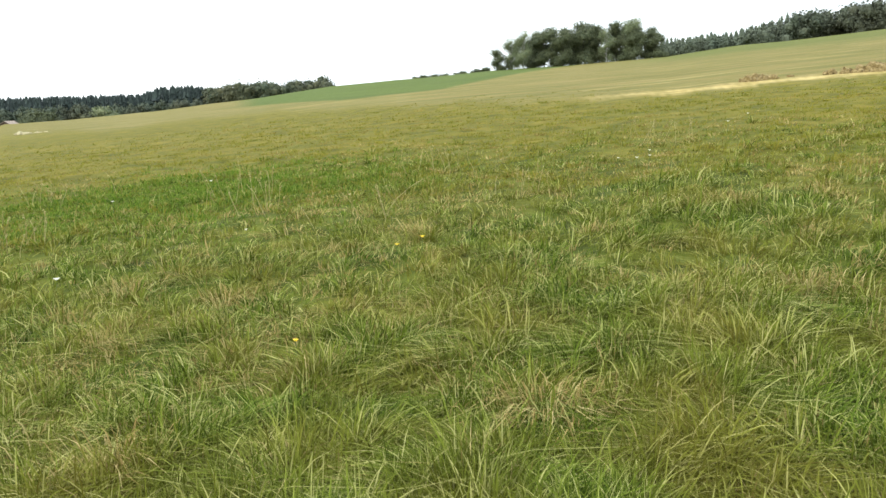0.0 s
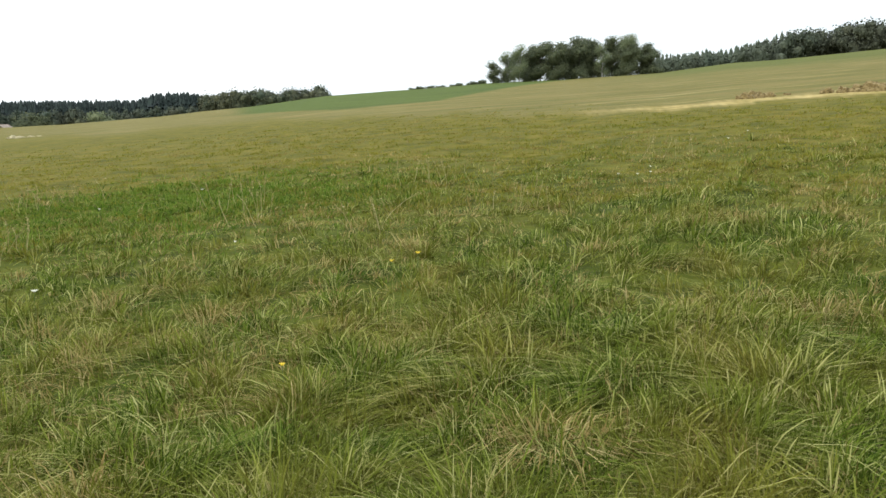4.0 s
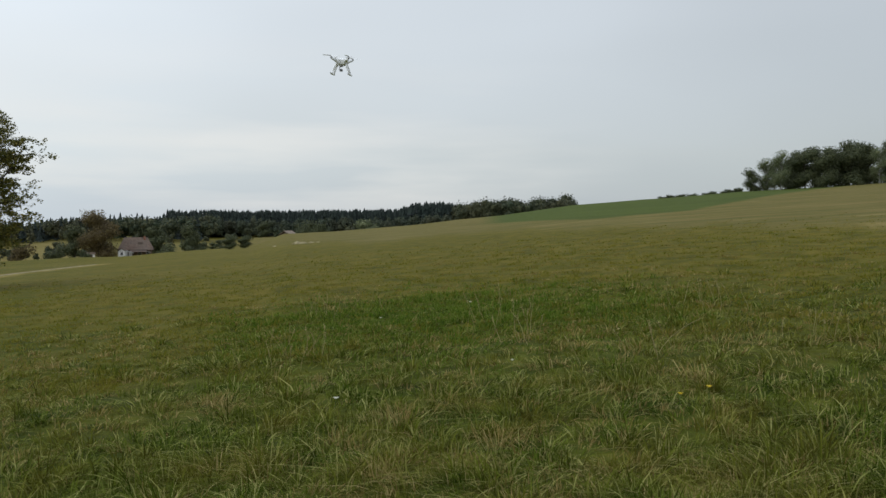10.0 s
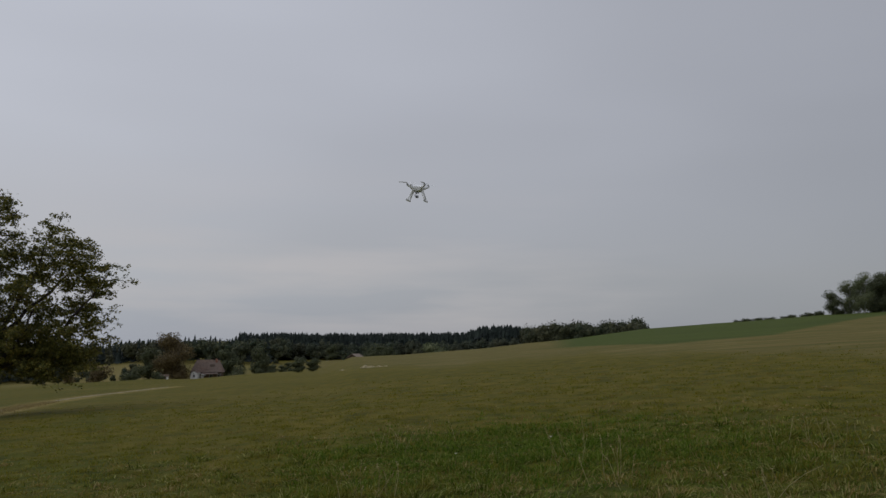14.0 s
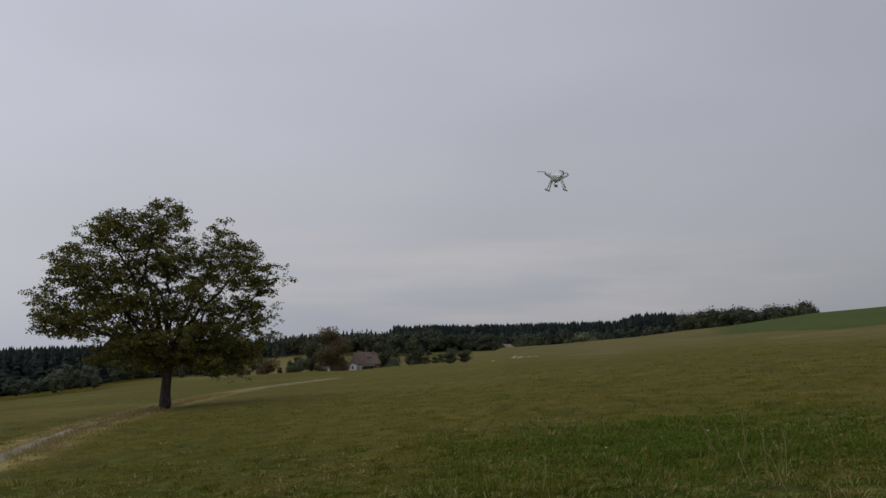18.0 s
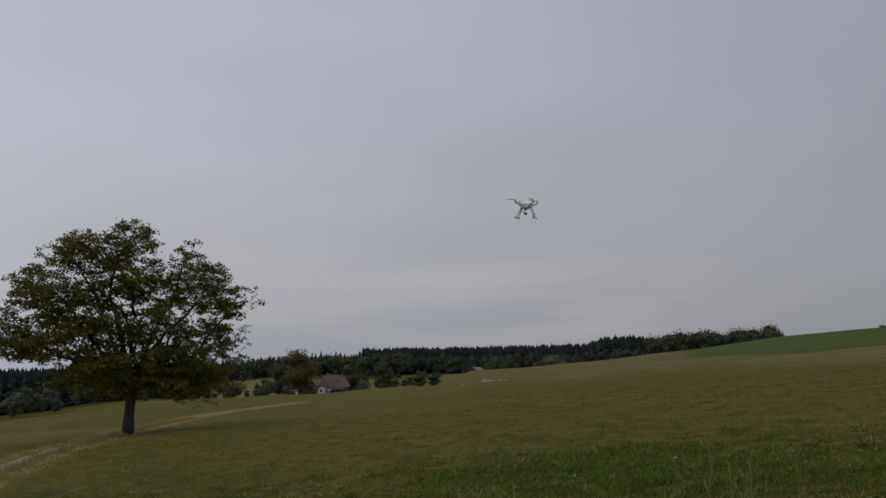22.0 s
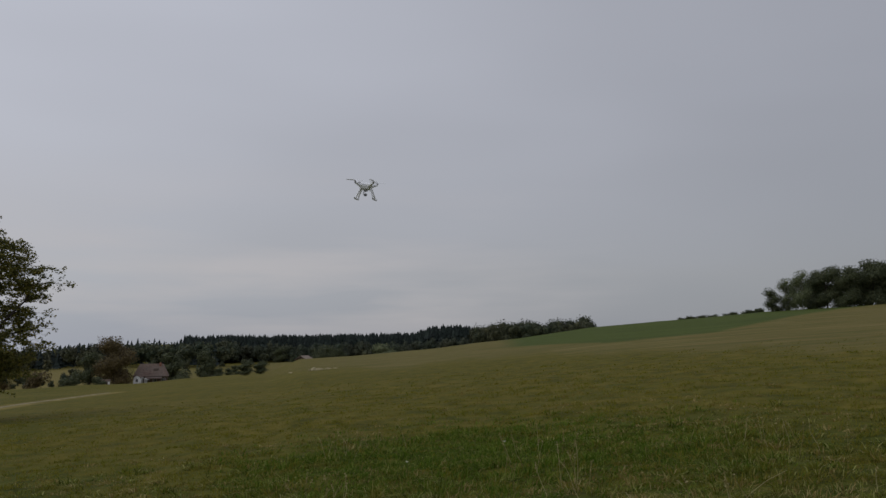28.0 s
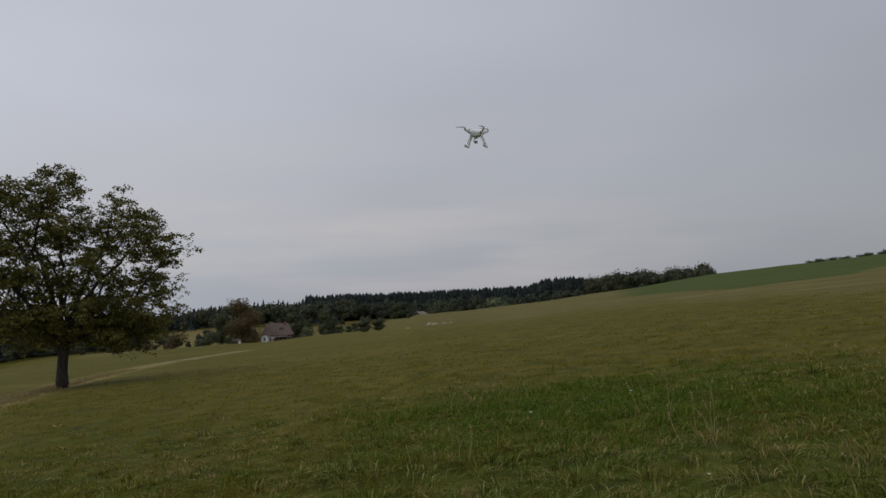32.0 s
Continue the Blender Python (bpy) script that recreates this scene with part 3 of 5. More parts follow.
def fruit_tree():
    """The lone old orchard tree by the track: forked trunk, spreading two-lobed crown."""
    rng = np.random.default_rng(11)
    bx, by = -33.2, 28.2
    bz = ground_at(bx, by) - 0.05
    root = empty("fruit_tree", Matrix.Translation((bx, by, bz)),
                 "lone old fruit tree with spreading two-lobed browning crown beside the track", "tree")
    # local axes of the crown: u along the meadow's view of it, w into depth
    ux, uy = math.cos(radians(49.6)), math.sin(radians(49.6))
    wx, wy = -math.sin(radians(49.6)), math.cos(radians(49.6))

    def at(u, w, z):
        return Vector((ux * u + wx * w, uy * u + wy * w, z))

    wood = Wood()
    wood.tube([at(0, 0, -0.1), at(-0.02, 0, 0.25), at(-0.03, 0.03, 0.9), at(0.02, 0, 1.6), at(0.0, 0, 2.15)],
              [0.43, 0.31, 0.25, 0.24, 0.29], 10)
    fork = at(0, 0, 2.05)
    ends = [(-5.6, 0.4, 5.6), (-4.3, -1.4, 7.6), (-3.2, 1.2, 9.0), (-1.8, -0.6, 9.6), (-0.2, 0.4, 10.3), (2.4, -0.4, 9.0),
            (3.6, 1.0, 8.2), (5.0, -0.6, 6.9), (4.4, 0.5, 4.4), (-4.2, 2.2, 5.0), (-4.6, -2.0, 4.2),
            (2.4, -2.3, 6.0), (1.6, 2.5, 6.4), (-1.0, 2.8, 7.2), (-0.8, -2.8, 6.8)]
    nodes, thick_of = [], []        # places on the wood from which twigs may grow, and their thickness
    for e in ends:
        end = at(*e)
        path = bent_path(fork + Vector(rng.normal(size=3)) * 0.07, end, rng, 0.13, 11, 0.05)
        for i in range(2, 11):      # gnarled limbs
            path[i] += Vector(rng.normal(size=3)) * 0.07
        thick = 0.06 + 0.0105 * (end - fork).length
        rad = [thick * (1 - 0.88 * i / 11) for i in range(12)]
        wood.tube(path, rad, 7)
        nodes += [tuple(p) for p in path[3:]]
        thick_of += rad[3:]
    # crown envelope: lobes (u, z, ru, rw, rz), filled with flat sprays of twigs
    lobes = [(-3.4, 8.0, 2.5, 2.6, 2.2), (-2.1, 9.3, 1.9, 2.2, 1.2), (-0.2, 10.1, 1.0, 1.4, 1.1), (-4.5, 6.0, 2.1, 2.2, 1.9), (2.6, 8.2, 1.6, 2.0, 1.8),
             (4.0, 7.0, 1.6, 2.0, 1.6), (3.6, 4.4, 1.9, 2.0, 1.6), (-0.4, 6.2, 3.2, 3.1, 2.2), (-2.8, 4.6, 2.9, 2.6, 1.5), (0.5, 3.5, 3.2, 2.4, 1.6),
             (-5.2, 4.4, 1.3, 1.6, 1.0), (0.0, 8.2, 1.2, 2.0, 1.1), (2.6, 2.8, 2.0, 1.8, 0.9), (-1.6, 3.0, 2.0, 1.8, 0.9)]
    share = [6, 4, 2, 5, 4, 4, 5, 10, 6, 11, 2, 2, 5, 6]
    goals = []
    for lobe, k in zip(lobes, share):
        for _ in range(k * 8):
            g = rng.normal(size=3)
            g *= rng.uniform(0.12, 1.0) ** 0.45 / np.linalg.norm(g)
            c = (lobe[0] + g[0] * lobe[2], g[1] * lobe[3], lobe[1] + g[2] * lobe[4])
            for _k in range(5):
                o = rng.normal(size=3) * (0.4, 0.4, 0.13)
                goals.append(at(c[0] + o[0], c[1] + o[1], c[2] + o[2] - 0.1 * abs(o[0])))
    goals.sort(key=lambda p: (p - fork).length)
    rim_u = [-6.6, -6, -5, -4, -2.7, -1.2, -0.3, 0.6, 1.3, 2.2, 3.8, 5.0, 5.6]
    rim_z = [6.0, 7.2, 8.5, 9.5, 10.2, 10.45, 10.95, 10.7, 8.5, 9.7, 9.0, 7.9, 6.3]
    kept = []
    for g in goals:                 # the crown's uneven outline
        u = g.x * ux + g.y * uy
        if g.z < np.interp(u, rim_u, rim_z) + rng.normal() * 0.12 and -6.7 < u < 5.7:
            kept.append(g)
    goals = kept
    tips = []
    for goal in goals:
        arr = np.array(nodes)
        dist = np.linalg.norm(arr - np.array(goal), axis=1)
        depth = np.linalg.norm(arr - np.array(fork), axis=1)
        j = int(np.argmin(dist + 0.25 * np.maximum(0.0, depth - (goal - fork).length)))
        base, rad, ln = Vector(nodes[j]), thick_of[j], float(dist[j])
        if ln < 0.1 or ln > 1.7:
            continue
        sub = bent_path(base, goal, rng, 0.12, 4, 0.04)
        r0 = min(rad * 0.7, 0.012 + 0.012 * ln)
        rr = [max(0.006, r0 * (1 - 0.7 * k / 4)) for k in range(5)]
        wood.tube(sub, rr, 5 if r0 > 0.02 else 4)
        nodes += [tuple(p) for p in sub[2:]]
        thick_of += rr[2:]
        tips += [sub[4], sub[3]]
        q = sub[int(rng.integers(2, 5))] + Vector(rng.normal(size=3) * (0.3, 0.3, 0.16))
        wood.tube([sub[3], sub[3].lerp(q, 0.55) + Vector((0, 0, 0.04)), q], [0.009, 0.007, 0.004], 3)
        tips.append(q)
    # stray sprays that reach out of the crown
    for base, end in (((-5.4, 0.3, 5.6), (-6.6, 0.2, 5.9)), ((4.6, -0.5, 6.6), (6.2, -0.4, 6.7)), ((4.2, 0.6, 7.4), (5.9, 0.8, 7.6)),
                      ((3.6, 0.4, 4.2), (5.5, 0.2, 4.6)), ((-4.4, -1.2, 7.4), (-5.5, -1.3, 7.8)), ((0.2, 0.4, 10.0), (0.6, 0.5, 10.8)),
                      ((2.4, -0.3, 8.8), (2.9, -0.2, 9.9))):
        path = bent_path(at(*base), at(*end), rng, 0.08, 6, 0.05)
        wood.tube(path, [0.03, 0.025, 0.02, 0.016, 0.012, 0.009, 0.005], 5)
        for p in path[2:]:
            for _ in range(2):
                q = p + Vector(rng.normal(size=3) * (0.2, 0.2, 0.13))
                wood.tube([p, p.lerp(q, 0.6), q], [0.007, 0.006, 0.004], 3)
                tips.append(q)
    part("trunk", wood.mesh("fruit_tree_trunk", M_BARK), root, "dark furrowed bark trunk dividing into limbs")
    tips = np.array([tuple(p) for p in tips])
    n = 13
    c = np.repeat(tips, n, axis=0) + rng.normal(size=(len(tips) * n, 3)) * (0.12, 0.12, 0.06)
    v, f = leaf_cards(c, 0.132, rng, 0.6, 0.25)
    part("crown", mesh_np("fruit_tree_crown", v, f, M_LEAF), root, "sparse dark olive foliage with sky gaps")


def core_lobes(centres, radii, rng):
    """Uneven inner foliage masses: one dented lump for each centre and radius triple."""
    bm = bmesh.new()
    bmesh.ops.create_icosphere(bm, subdivisions=1, radius=1.0)
    base = np.array([tuple(v.co) for v in bm.verts])
    tri = np.array([[v.index for v in f.verts] for f in bm.faces])
    bm.free()
    V, F = [], []
    for k, (c, r) in enumerate(zip(centres, radii)):
        dent = 1 + 0.14 * np.sin(5 * base[:, 0] + k) * np.sin(4 * base[:, 1] + 2 * k) + rng.normal(size=len(base)) * 0.09
        V.append(np.asarray(c) + base * dent[:, None] * np.asarray(r))
        F.append(tri + k * len(base))
    return np.concatenate(V), np.concatenate(F)


def joined(*parts):
    """Joins (verts, triangles) pairs."""
    V, F, n = [], [], 0
    for v, f in parts:
        V.append(v)
        F.append(f + n)
        n += len(v)
    return np.concatenate(V), np.concatenate(F)


def far_tree_meshes(name, h, w, seed, leaf_mat, bark_mat, cards=2600, size=0.5, trunk_h=0.22, lobes=9, trunk_r=0.2, core=0.5):
    """Trunk and crown mesh data for a broadleaf tree seen from afar."""
    rng = np.random.default_rng(seed)
    wood = Wood()
    top = Vector((rng.normal() * 0.3, rng.normal() * 0.3, h * 0.86))
    path = bent_path((0, 0, -0.3), top, rng, 0.03, 7)
    wood.tube(path, [trunk_r * (1.15 - i / 7.5) for i in range(8)], 7)
    pts, faces, cores = [], [], []
    for k in range(lobes):
        a = 2 * math.pi * (k + rng.uniform(-0.3, 0.3)) / lobes * 1.7
        z = h * (trunk_h + (0.93 - trunk_h) * (k + 0.6) / lobes)
        # crown outline: widest below the middle
        s = (z / h - trunk_h) / (1 - trunk_h)
        rad = w * 0.5 * (0.35 + 0.65 * math.sin(math.pi * min(1, max(0.06, s * 0.8 + 0.14)))) * rng.uniform(0.6, 0.95)
        c = np.array([math.cos(a) * rad * 0.55, math.sin(a) * rad * 0.55, z])
        start = path[max(1, min(6, int(7 * z / h * 0.75)))]
        limb = bent_path(start, c, rng, 0.08, 4)
        wood.tube(limb, [trunk_r * 0.4 * (1 - 0.75 * i / 4) for i in range(5)], 5)
        rr = np.array([w * 0.3, w * 0.3, h * 0.17]) * rng.uniform(0.85, 1.3) * (12 / lobes) ** 0.25
        m = cards // lobes
        g = rng.normal(size=(m, 3))
        g /= np.linalg.norm(g, axis=1)[:, None]
        rad3 = rng.uniform(0.35, 1.12, m) ** 0.5
        dents = 1 + 0.18 * np.sin(5 * g[:, 0] + seed + k) * np.sin(4 * g[:, 1] + k) + 0.12 * np.sin(7 * g[:, 2] + k)
        pts.append(c + g * rr * (rad3 * dents)[:, None])
        faces.append(g)
        cores.append((c, rr * core))
    v, f = joined(leaf_cards(np.concatenate(pts), size, rng, 0.8, 0.0, np.concatenate(faces)), core_lobes(*zip(*cores), rng))
    return wood.mesh(name + "_trunk", bark_mat), mesh_np(name + "_crown", v, f, leaf_mat)


def bush_mesh(name, h, w, seed, leaf_mat, cards=700, size=0.4):
    """Foliage mesh of a shrub that reaches the ground."""
    rng = np.random.default_rng(seed)
    pts, faces = [], []
    for k in range(7):
        c = np.array([rng.uniform(-0.34, 0.34) * w, rng.uniform(-0.34, 0.34) * w, h * rng.uniform(0.1, 0.6)])
        g = rng.normal(size=(cards // 7, 3))
        g *= (rng.uniform(0.5, 1.05, len(g)) / np.linalg.norm(g, axis=1))[:, None]
        p = c + g * np.array([w * 0.28, w * 0.28, h * 0.38])
        p[:, 2] = np.abs(p[:, 2])
        pts.append(p)
        faces.append(g / np.linalg.norm(g, axis=1)[:, None])
    v, f = leaf_cards(np.concatenate(pts), size, rng, 0.8, 0.0, np.concatenate(faces))
    wood = Wood()
    for k in range(4):
        wood.tube(bent_path((0, 0, -0.2), (rng.uniform(-0.3, 0.3) * w, rng.uniform(-0.3, 0.3) * w, h * 0.7), rng, 0.1, 4),
                  [0.06, 0.05, 0.04, 0.03, 0.015], 5)
    return wood.mesh(name + "_stems", M_BARK), mesh_np(name + "_foliage", v, f, leaf_mat)


def plant(name, meshes, part_names, m, label, category, group):
    root = empty(name, m, label, category, group)
    for pn, me in zip(part_names, meshes):
        part(pn, me, root)
    return root


def spot(az, r, turn=0.0, s=1.0, sink=0.15):
    x, y = plan(az, r)
    return Matrix.Translation((x, y, ground_at(x, y) - sink)) @ Matrix.Rotation(radians(turn), 4, "Z") @ Matrix.Diagonal((s, s, s, 1))


def grove():
    """The stand of trees on the crest of the hill."""
    oak_a = far_tree_meshes("grove_oak_a", 12.0, 11.0, 21, M_LEAF_GREEN, M_BARK, 6600, 0.42, 0.08, 22)
    oak_b = far_tree_meshes("grove_oak_b", 12.5, 8.6, 22, M_LEAF_GREEN, M_BARK, 5600, 0.42, 0.1, 19)
    birch = far_tree_meshes("grove_birch", 12.8, 7.8, 23, M_LEAF_PALE, M_BIRCH, 5200, 0.32, 0.1, 18, 0.2, 0.32)
    pine = far_tree_meshes("grove_pine", 7.2, 5.2, 24, M_LEAF_GREEN, M_BARK, 2200, 0.4, 0.08)
    rows = [(pine, -7.55, 236, 0.85, "small dark pine at the end of the grove"), (birch, -8.5, 238, 0.74, "pale birch with thin crown in the hilltop grove"),
            (birch, -9.4, 236, 0.78, "pale birch with thin crown in the hilltop grove"), (oak_a, -10.9, 240, 0.92, "broad dark green oak in the hilltop grove"),
            (oak_b, -12.2, 237, 0.93, "dark green oak in the hilltop grove"), (oak_a, -13.5, 242, 0.96, "broad dark green oak in the hilltop grove"),
            (oak_b, -14.6, 244, 0.9, "dark green oak in the hilltop grove"), (birch, -15.3, 238, 0.78, "pale birch with thin crown in the hilltop grove"),
            (oak_b, -16.0, 241, 0.85, "dark green oak in the hilltop grove"), (birch, -17.2, 237, 0.88, "tall pale birch standing above the grove"),
            (birch, -9.0, 246, 0.74, "pale birch with thin crown in the hilltop grove"), (oak_b, -10.2, 244, 0.8, "dark green oak in the hilltop grove"),
            (oak_b, -17.2, 235, 0.74, "dark green oak in the hilltop grove"), (oak_a, -18.5, 239, 0.7, "broad dark green oak in the hilltop grove"),
            (oak_a, -14.2, 250, 0.9, "broad dark green oak in the hilltop grove"), (oak_b, -11.6, 250, 0.9, "dark green oak in the hilltop grove"),
            (oak_a, -9.9, 252, 0.72, "broad dark green oak in the hilltop grove"), (oak_a, -16.9, 252, 0.9, "broad dark green oak in the hilltop grove"),
            (oak_b, -18.2, 250, 0.72, "dark green oak in the hilltop grove"), (oak_a, -12.9, 253, 0.92, "broad dark green oak in the hilltop grove"),
            (birch, -16.6, 250, 0.84, "pale birch with thin crown in the hilltop grove")]
    for k, (me, az, r, s, label) in enumerate(rows):
        plant("grove_tree", me, ("trunk", "crown"), spot(az, r, 47 * k, s) @ Matrix.Diagonal((1, 1, (1.0, 0.93, 1.06)[k % 3], 1)), label, "tree", "trees of the hilltop grove")
    low = bush_mesh("grove_bush", 2.6, 4.5, 31, M_LEAF_GREEN, 700, 0.4)
    for k, (az, s) in enumerate(((-8.2, 0.8), (-10.2, 0.9), (-11.7, 1.0), (-13.0, 0.9), (-14.0, 1.0), (-15.4, 0.9), (-16.6, 1.0), (-18.0, 1.1), (-19.0, 0.9))):
        plant("grove_bush", low, ("stems", "foliage"), spot(az, 237 + 3 * (k % 2), 70 * k, s), "low green undergrowth bush beneath the grove",
              "bush", "undergrowth of the grove")
    # small hedge bushes along the crest
    hb = bush_mesh("crest_bush", 1.7, 4.6, 32, M_LEAF_GREEN, 640, 0.35)
    for k, (az, s) in enumerate(((-1.7, 0.7), (-2.25, 0.9), (-2.9, 0.85), (-3.6, 0.8), (-4.6, 0.75), (-5.05, 0.9), (-5.9, 0.7), (-6.3, 0.95), (-6.75, 1.1))):
        plant("crest_bush", hb, ("stems", "foliage"), spot(az, 246, 55 * k, s, 0.45), "small dark hedge bush on the ridge line", "bush", "hedge on the ridge")


def conifers(name, spots, rng, mat, label, tiers=7, wide=(0.17, 0.27)):
    """Far spruce wood as one mesh: jagged tiers of drooping branches on thin stems."""
    V, F, n = [], [], 0
    sides = 9
    for x, y, z, h in spots:
        w = h * rng.uniform(*wide)
        turn = rng.uniform(0, 6.28)
        for t in range(tiers):
            s = t / tiers
            zt = z + h * (0.12 + 0.88 * (s + 1.35 / tiers)) if t < tiers - 1 else z + h
            zb = z + h * (0.12 + 0.88 * s)
            rad = w * (1 - s) ** 0.85 + 0.12
            a = turn + t * 0.7 + np.arange(sides) * 2 * math.pi / sides
            jag = rng.uniform(0.45, 1.2, sides) * rad
            ring = np.stack([x + np.cos(a) * jag, y + np.sin(a) * jag, zb - rng.uniform(-0.14, 0.49, sides) * h / tiers], 1)
            V.append(np.concatenate([[[x, y, min(zt, z + h)]], ring]))
            k = np.arange(sides)
            F.append(np.stack([np.full(sides, n), n + 1 + k, n + 1 + (k + 1) % sides], 1))
            n += sides + 1
    return tagged(new(name, mesh_np(name, np.concatenate(V), np.concatenate(F), mat)), label, "woodland", kind="stuff")


def leafy_wood(name, spots, rng, mat, label, cards=150, size=1.3):
    """Far broadleaf wood as one mesh of foliage clumps."""
    P, N, C, R = [], [], [], []
    lobes = 9
    for x, y, z, h in spots:
        for k in range(lobes):
            c = rng.normal(size=3)
            c *= rng.uniform(0.15, 0.6) / np.linalg.norm(c)
            c = np.array([x, y, z + h * 0.49]) + c * np.array([h * 0.36, h * 0.36, h * 0.46])
            r = h * rng.uniform(0.15, 0.22)
            g = rng.normal(size=(cards // lobes, 3))
            g /= np.linalg.norm(g, axis=1)[:, None]
            g[:, 2] = np.maximum(g[:, 2], -0.6)
            P.append(c + g * r * rng.uniform(0.5, 1.06, len(g))[:, None])
            N.append(g)
            C.append(c)
            R.append((r * 0.5, r * 0.5, r * 0.55))
    v, f = joined(leaf_cards(np.concatenate(P), size, rng, 0.85, 0.0, np.concatenate(N)), core_lobes(C, R, rng))
    return tagged(new(name, mesh_np(name, v, f, mat)), label, "woodland", kind="stuff")


def scatter(rng, n, az0, az1, r0, r1, top, spread=0.12):
    """Spots of trees in a sector of the plan; top(az): the level of the canopy."""
    out = []
    for _ in range(n):
        az, r = rng.uniform(az0, az1), rng.uniform(r0, r1)
        x, y = plan(az, r)
        z = ground_at(x, y)
        h = (top(az) - z) * rng.uniform(1 - spread, 1.0 + spread * 0.25)
        out.append((x, y, z - 0.5, max(5.0, h)))
    return out


def level(table, r):
    """Canopy level from a table of azimuth and elevation angles at distance r."""
    a, e = [t[0] for t in table], [t[1] for t in table]
    return lambda az: 1.5 + r * math.tan(radians(float(np.interp(az, a, e))))


def woods():
    rng = np.random.default_rng(5)
    top = level(((13.2, 1.15), (14, 1.35), (16.4, 1.25), (17.6, 0.82), (20, 0.78), (26, 0.68), (30, 0.68), (33, 0.66)), 640)
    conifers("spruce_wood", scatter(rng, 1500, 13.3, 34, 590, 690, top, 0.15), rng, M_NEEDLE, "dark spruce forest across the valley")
    top = level(((13.2, 0.8), (16.4, 0.75), (17.6, 0.4), (22, 0.36), (26, 0.4), (30, 0.45), (33, 0.45)), 580)
    leafy_wood("forest_edge", scatter(rng, 170, 13.6, 34, 555, 588, top, 0.4), rng, M_EDGE, "dark mixed trees along the forest edge", 300, 1.25)
    top = level(((-20, 1), (33, 0.6), (36.3, 0.5), (38.2, 0.42), (40.7, 0.15), (43.2, 0.02), (47, -0.2)), 560)
    s = scatter(rng, 300, 31, 48, 470, 600, top, 0.2)
    leafy_wood("mixed_wood", s[:215], rng, M_WOODS, "mixed autumn woodland covering the valley slope", 290, 1.3)
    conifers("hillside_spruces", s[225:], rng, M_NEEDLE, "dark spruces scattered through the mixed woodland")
    top = level(((46, -0.2), (52, -0.35), (56.5, -0.42), (60, -0.5), (80, -0.6)), 345)
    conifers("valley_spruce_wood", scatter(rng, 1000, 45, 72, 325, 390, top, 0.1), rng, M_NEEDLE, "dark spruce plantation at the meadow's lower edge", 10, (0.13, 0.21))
    top = level(((4.4, 1.6), (4.9, 2.17), (5.7, 2.27), (6.9, 2.12), (8, 2.0), (9.3, 2.1), (11.5, 1.95), (12.4, 1.7), (13.4, 1.5)), 590)
    leafy_wood("hill_wood", scatter(rng, 92, 4.9, 13.4, 560, 610, top, 0.09), rng, M_WOODS, "rounded broadleaf wood behind the hill shoulder", 620, 1.15)
    top = level(((-75, 5.3), (-45, 5.5), (-33, 6.25), (-30.2, 6.2), (-28.9, 6.15), (-27.2, 5.85), (-26.4, 4.95), (-24, 4.5), (-21, 4.15), (-19.2, 4.0)), 320)
    leafy_wood("ridge_wood", scatter(rng, 84, -47, -26.0, 300, 335, top, 0.08), rng, M_EDGE, "dark broadleaf wood along the ridge", 850, 0.85)
    leafy_wood("ridge_scrub", scatter(rng, 65, -27.5, -18.8, 296, 340, top, 0.12), rng, M_RIDGE, "grey-green young wood along the ridge", 800, 0.6)
    conifers("ridge_young_spruces", scatter(rng, 150, -27.0, -19.0, 310, 350, top, 0.08), rng, M_RIDGE, "young conifers along the ridge behind the field", 9)
    # shrubs and small trees in front of the woods, across the valley
    s = [(*plan(a, r), 0, h) for a, r, h in zip(rng.uniform(14, 46, 70), rng.uniform(380, 560, 70), rng.uniform(5, 12, 70))]
    leafy_wood("valley_thicket", [(x, y, ground_at(x, y) - 0.5, h) for x, y, _, h in s], rng, M_WOODS, "scattered thickets on the valley floor", 200, 0.75)
    s = [(*plan(a, r), 0, h) for a, r, h in zip(rng.uniform(38.5, 50, 46), rng.uniform(255, 330, 46), rng.uniform(3, 6.5, 46))]
    leafy_wood("valley_hedges", [(x, y, ground_at(x, y) - 0.5, h) for x, y, _, h in s], rng, M_WOODS, "dark hedges and scrub in the valley", 240, 0.45)
    s = [(*plan(a, r), 0, h) for a, r, h in zip(rng.uniform(46, 75, 95), rng.uniform(285, 318, 95), rng.uniform(7, 13, 95))]
    leafy_wood("wood_edge_shrubs", [(x, y, ground_at(x, y) - 0.5, h) for x, y, _, h in s], rng, M_RIDGE, "grey-green shrubs along the wood's edge", 330, 0.6)


fruit_tree()
grove()
woods()

M_PLASTER = material("white_plaster", [(0.7, 0.68, 0.65), (0.8, 0.79, 0.77), (0.85, 0.84, 0.82)], 0.8, 0.9, bump=0.2, bump_scale=8.0)
M_BOARD = material("weathered_boards", [(0.05, 0.035, 0.025), (0.1, 0.07, 0.05), (0.14, 0.1, 0.075)], 1.2, 0.9, stretch=(3, 3, 0.2))
M_TILE = material("clay_roof", [(0.085, 0.055, 0.04), (0.135, 0.09, 0.068), (0.18, 0.132, 0.104)], 1.6, 0.9, bump=0.5, bump_scale=5.0,
                  large=(0.25, (0.14, 0.12, 0.1), 0.5))
M_TILE_PALE = material("bleached_roof", [(0.16, 0.12, 0.09), (0.23, 0.18, 0.14), (0.31, 0.26, 0.21)], 1.6, 0.9, bump=0.5, bump_scale=5.0)
M_BRICK = material("chimney_brick", [(0.2, 0.09, 0.06), (0.3, 0.15, 0.1)], 5.0, 0.9, bump=0.3)
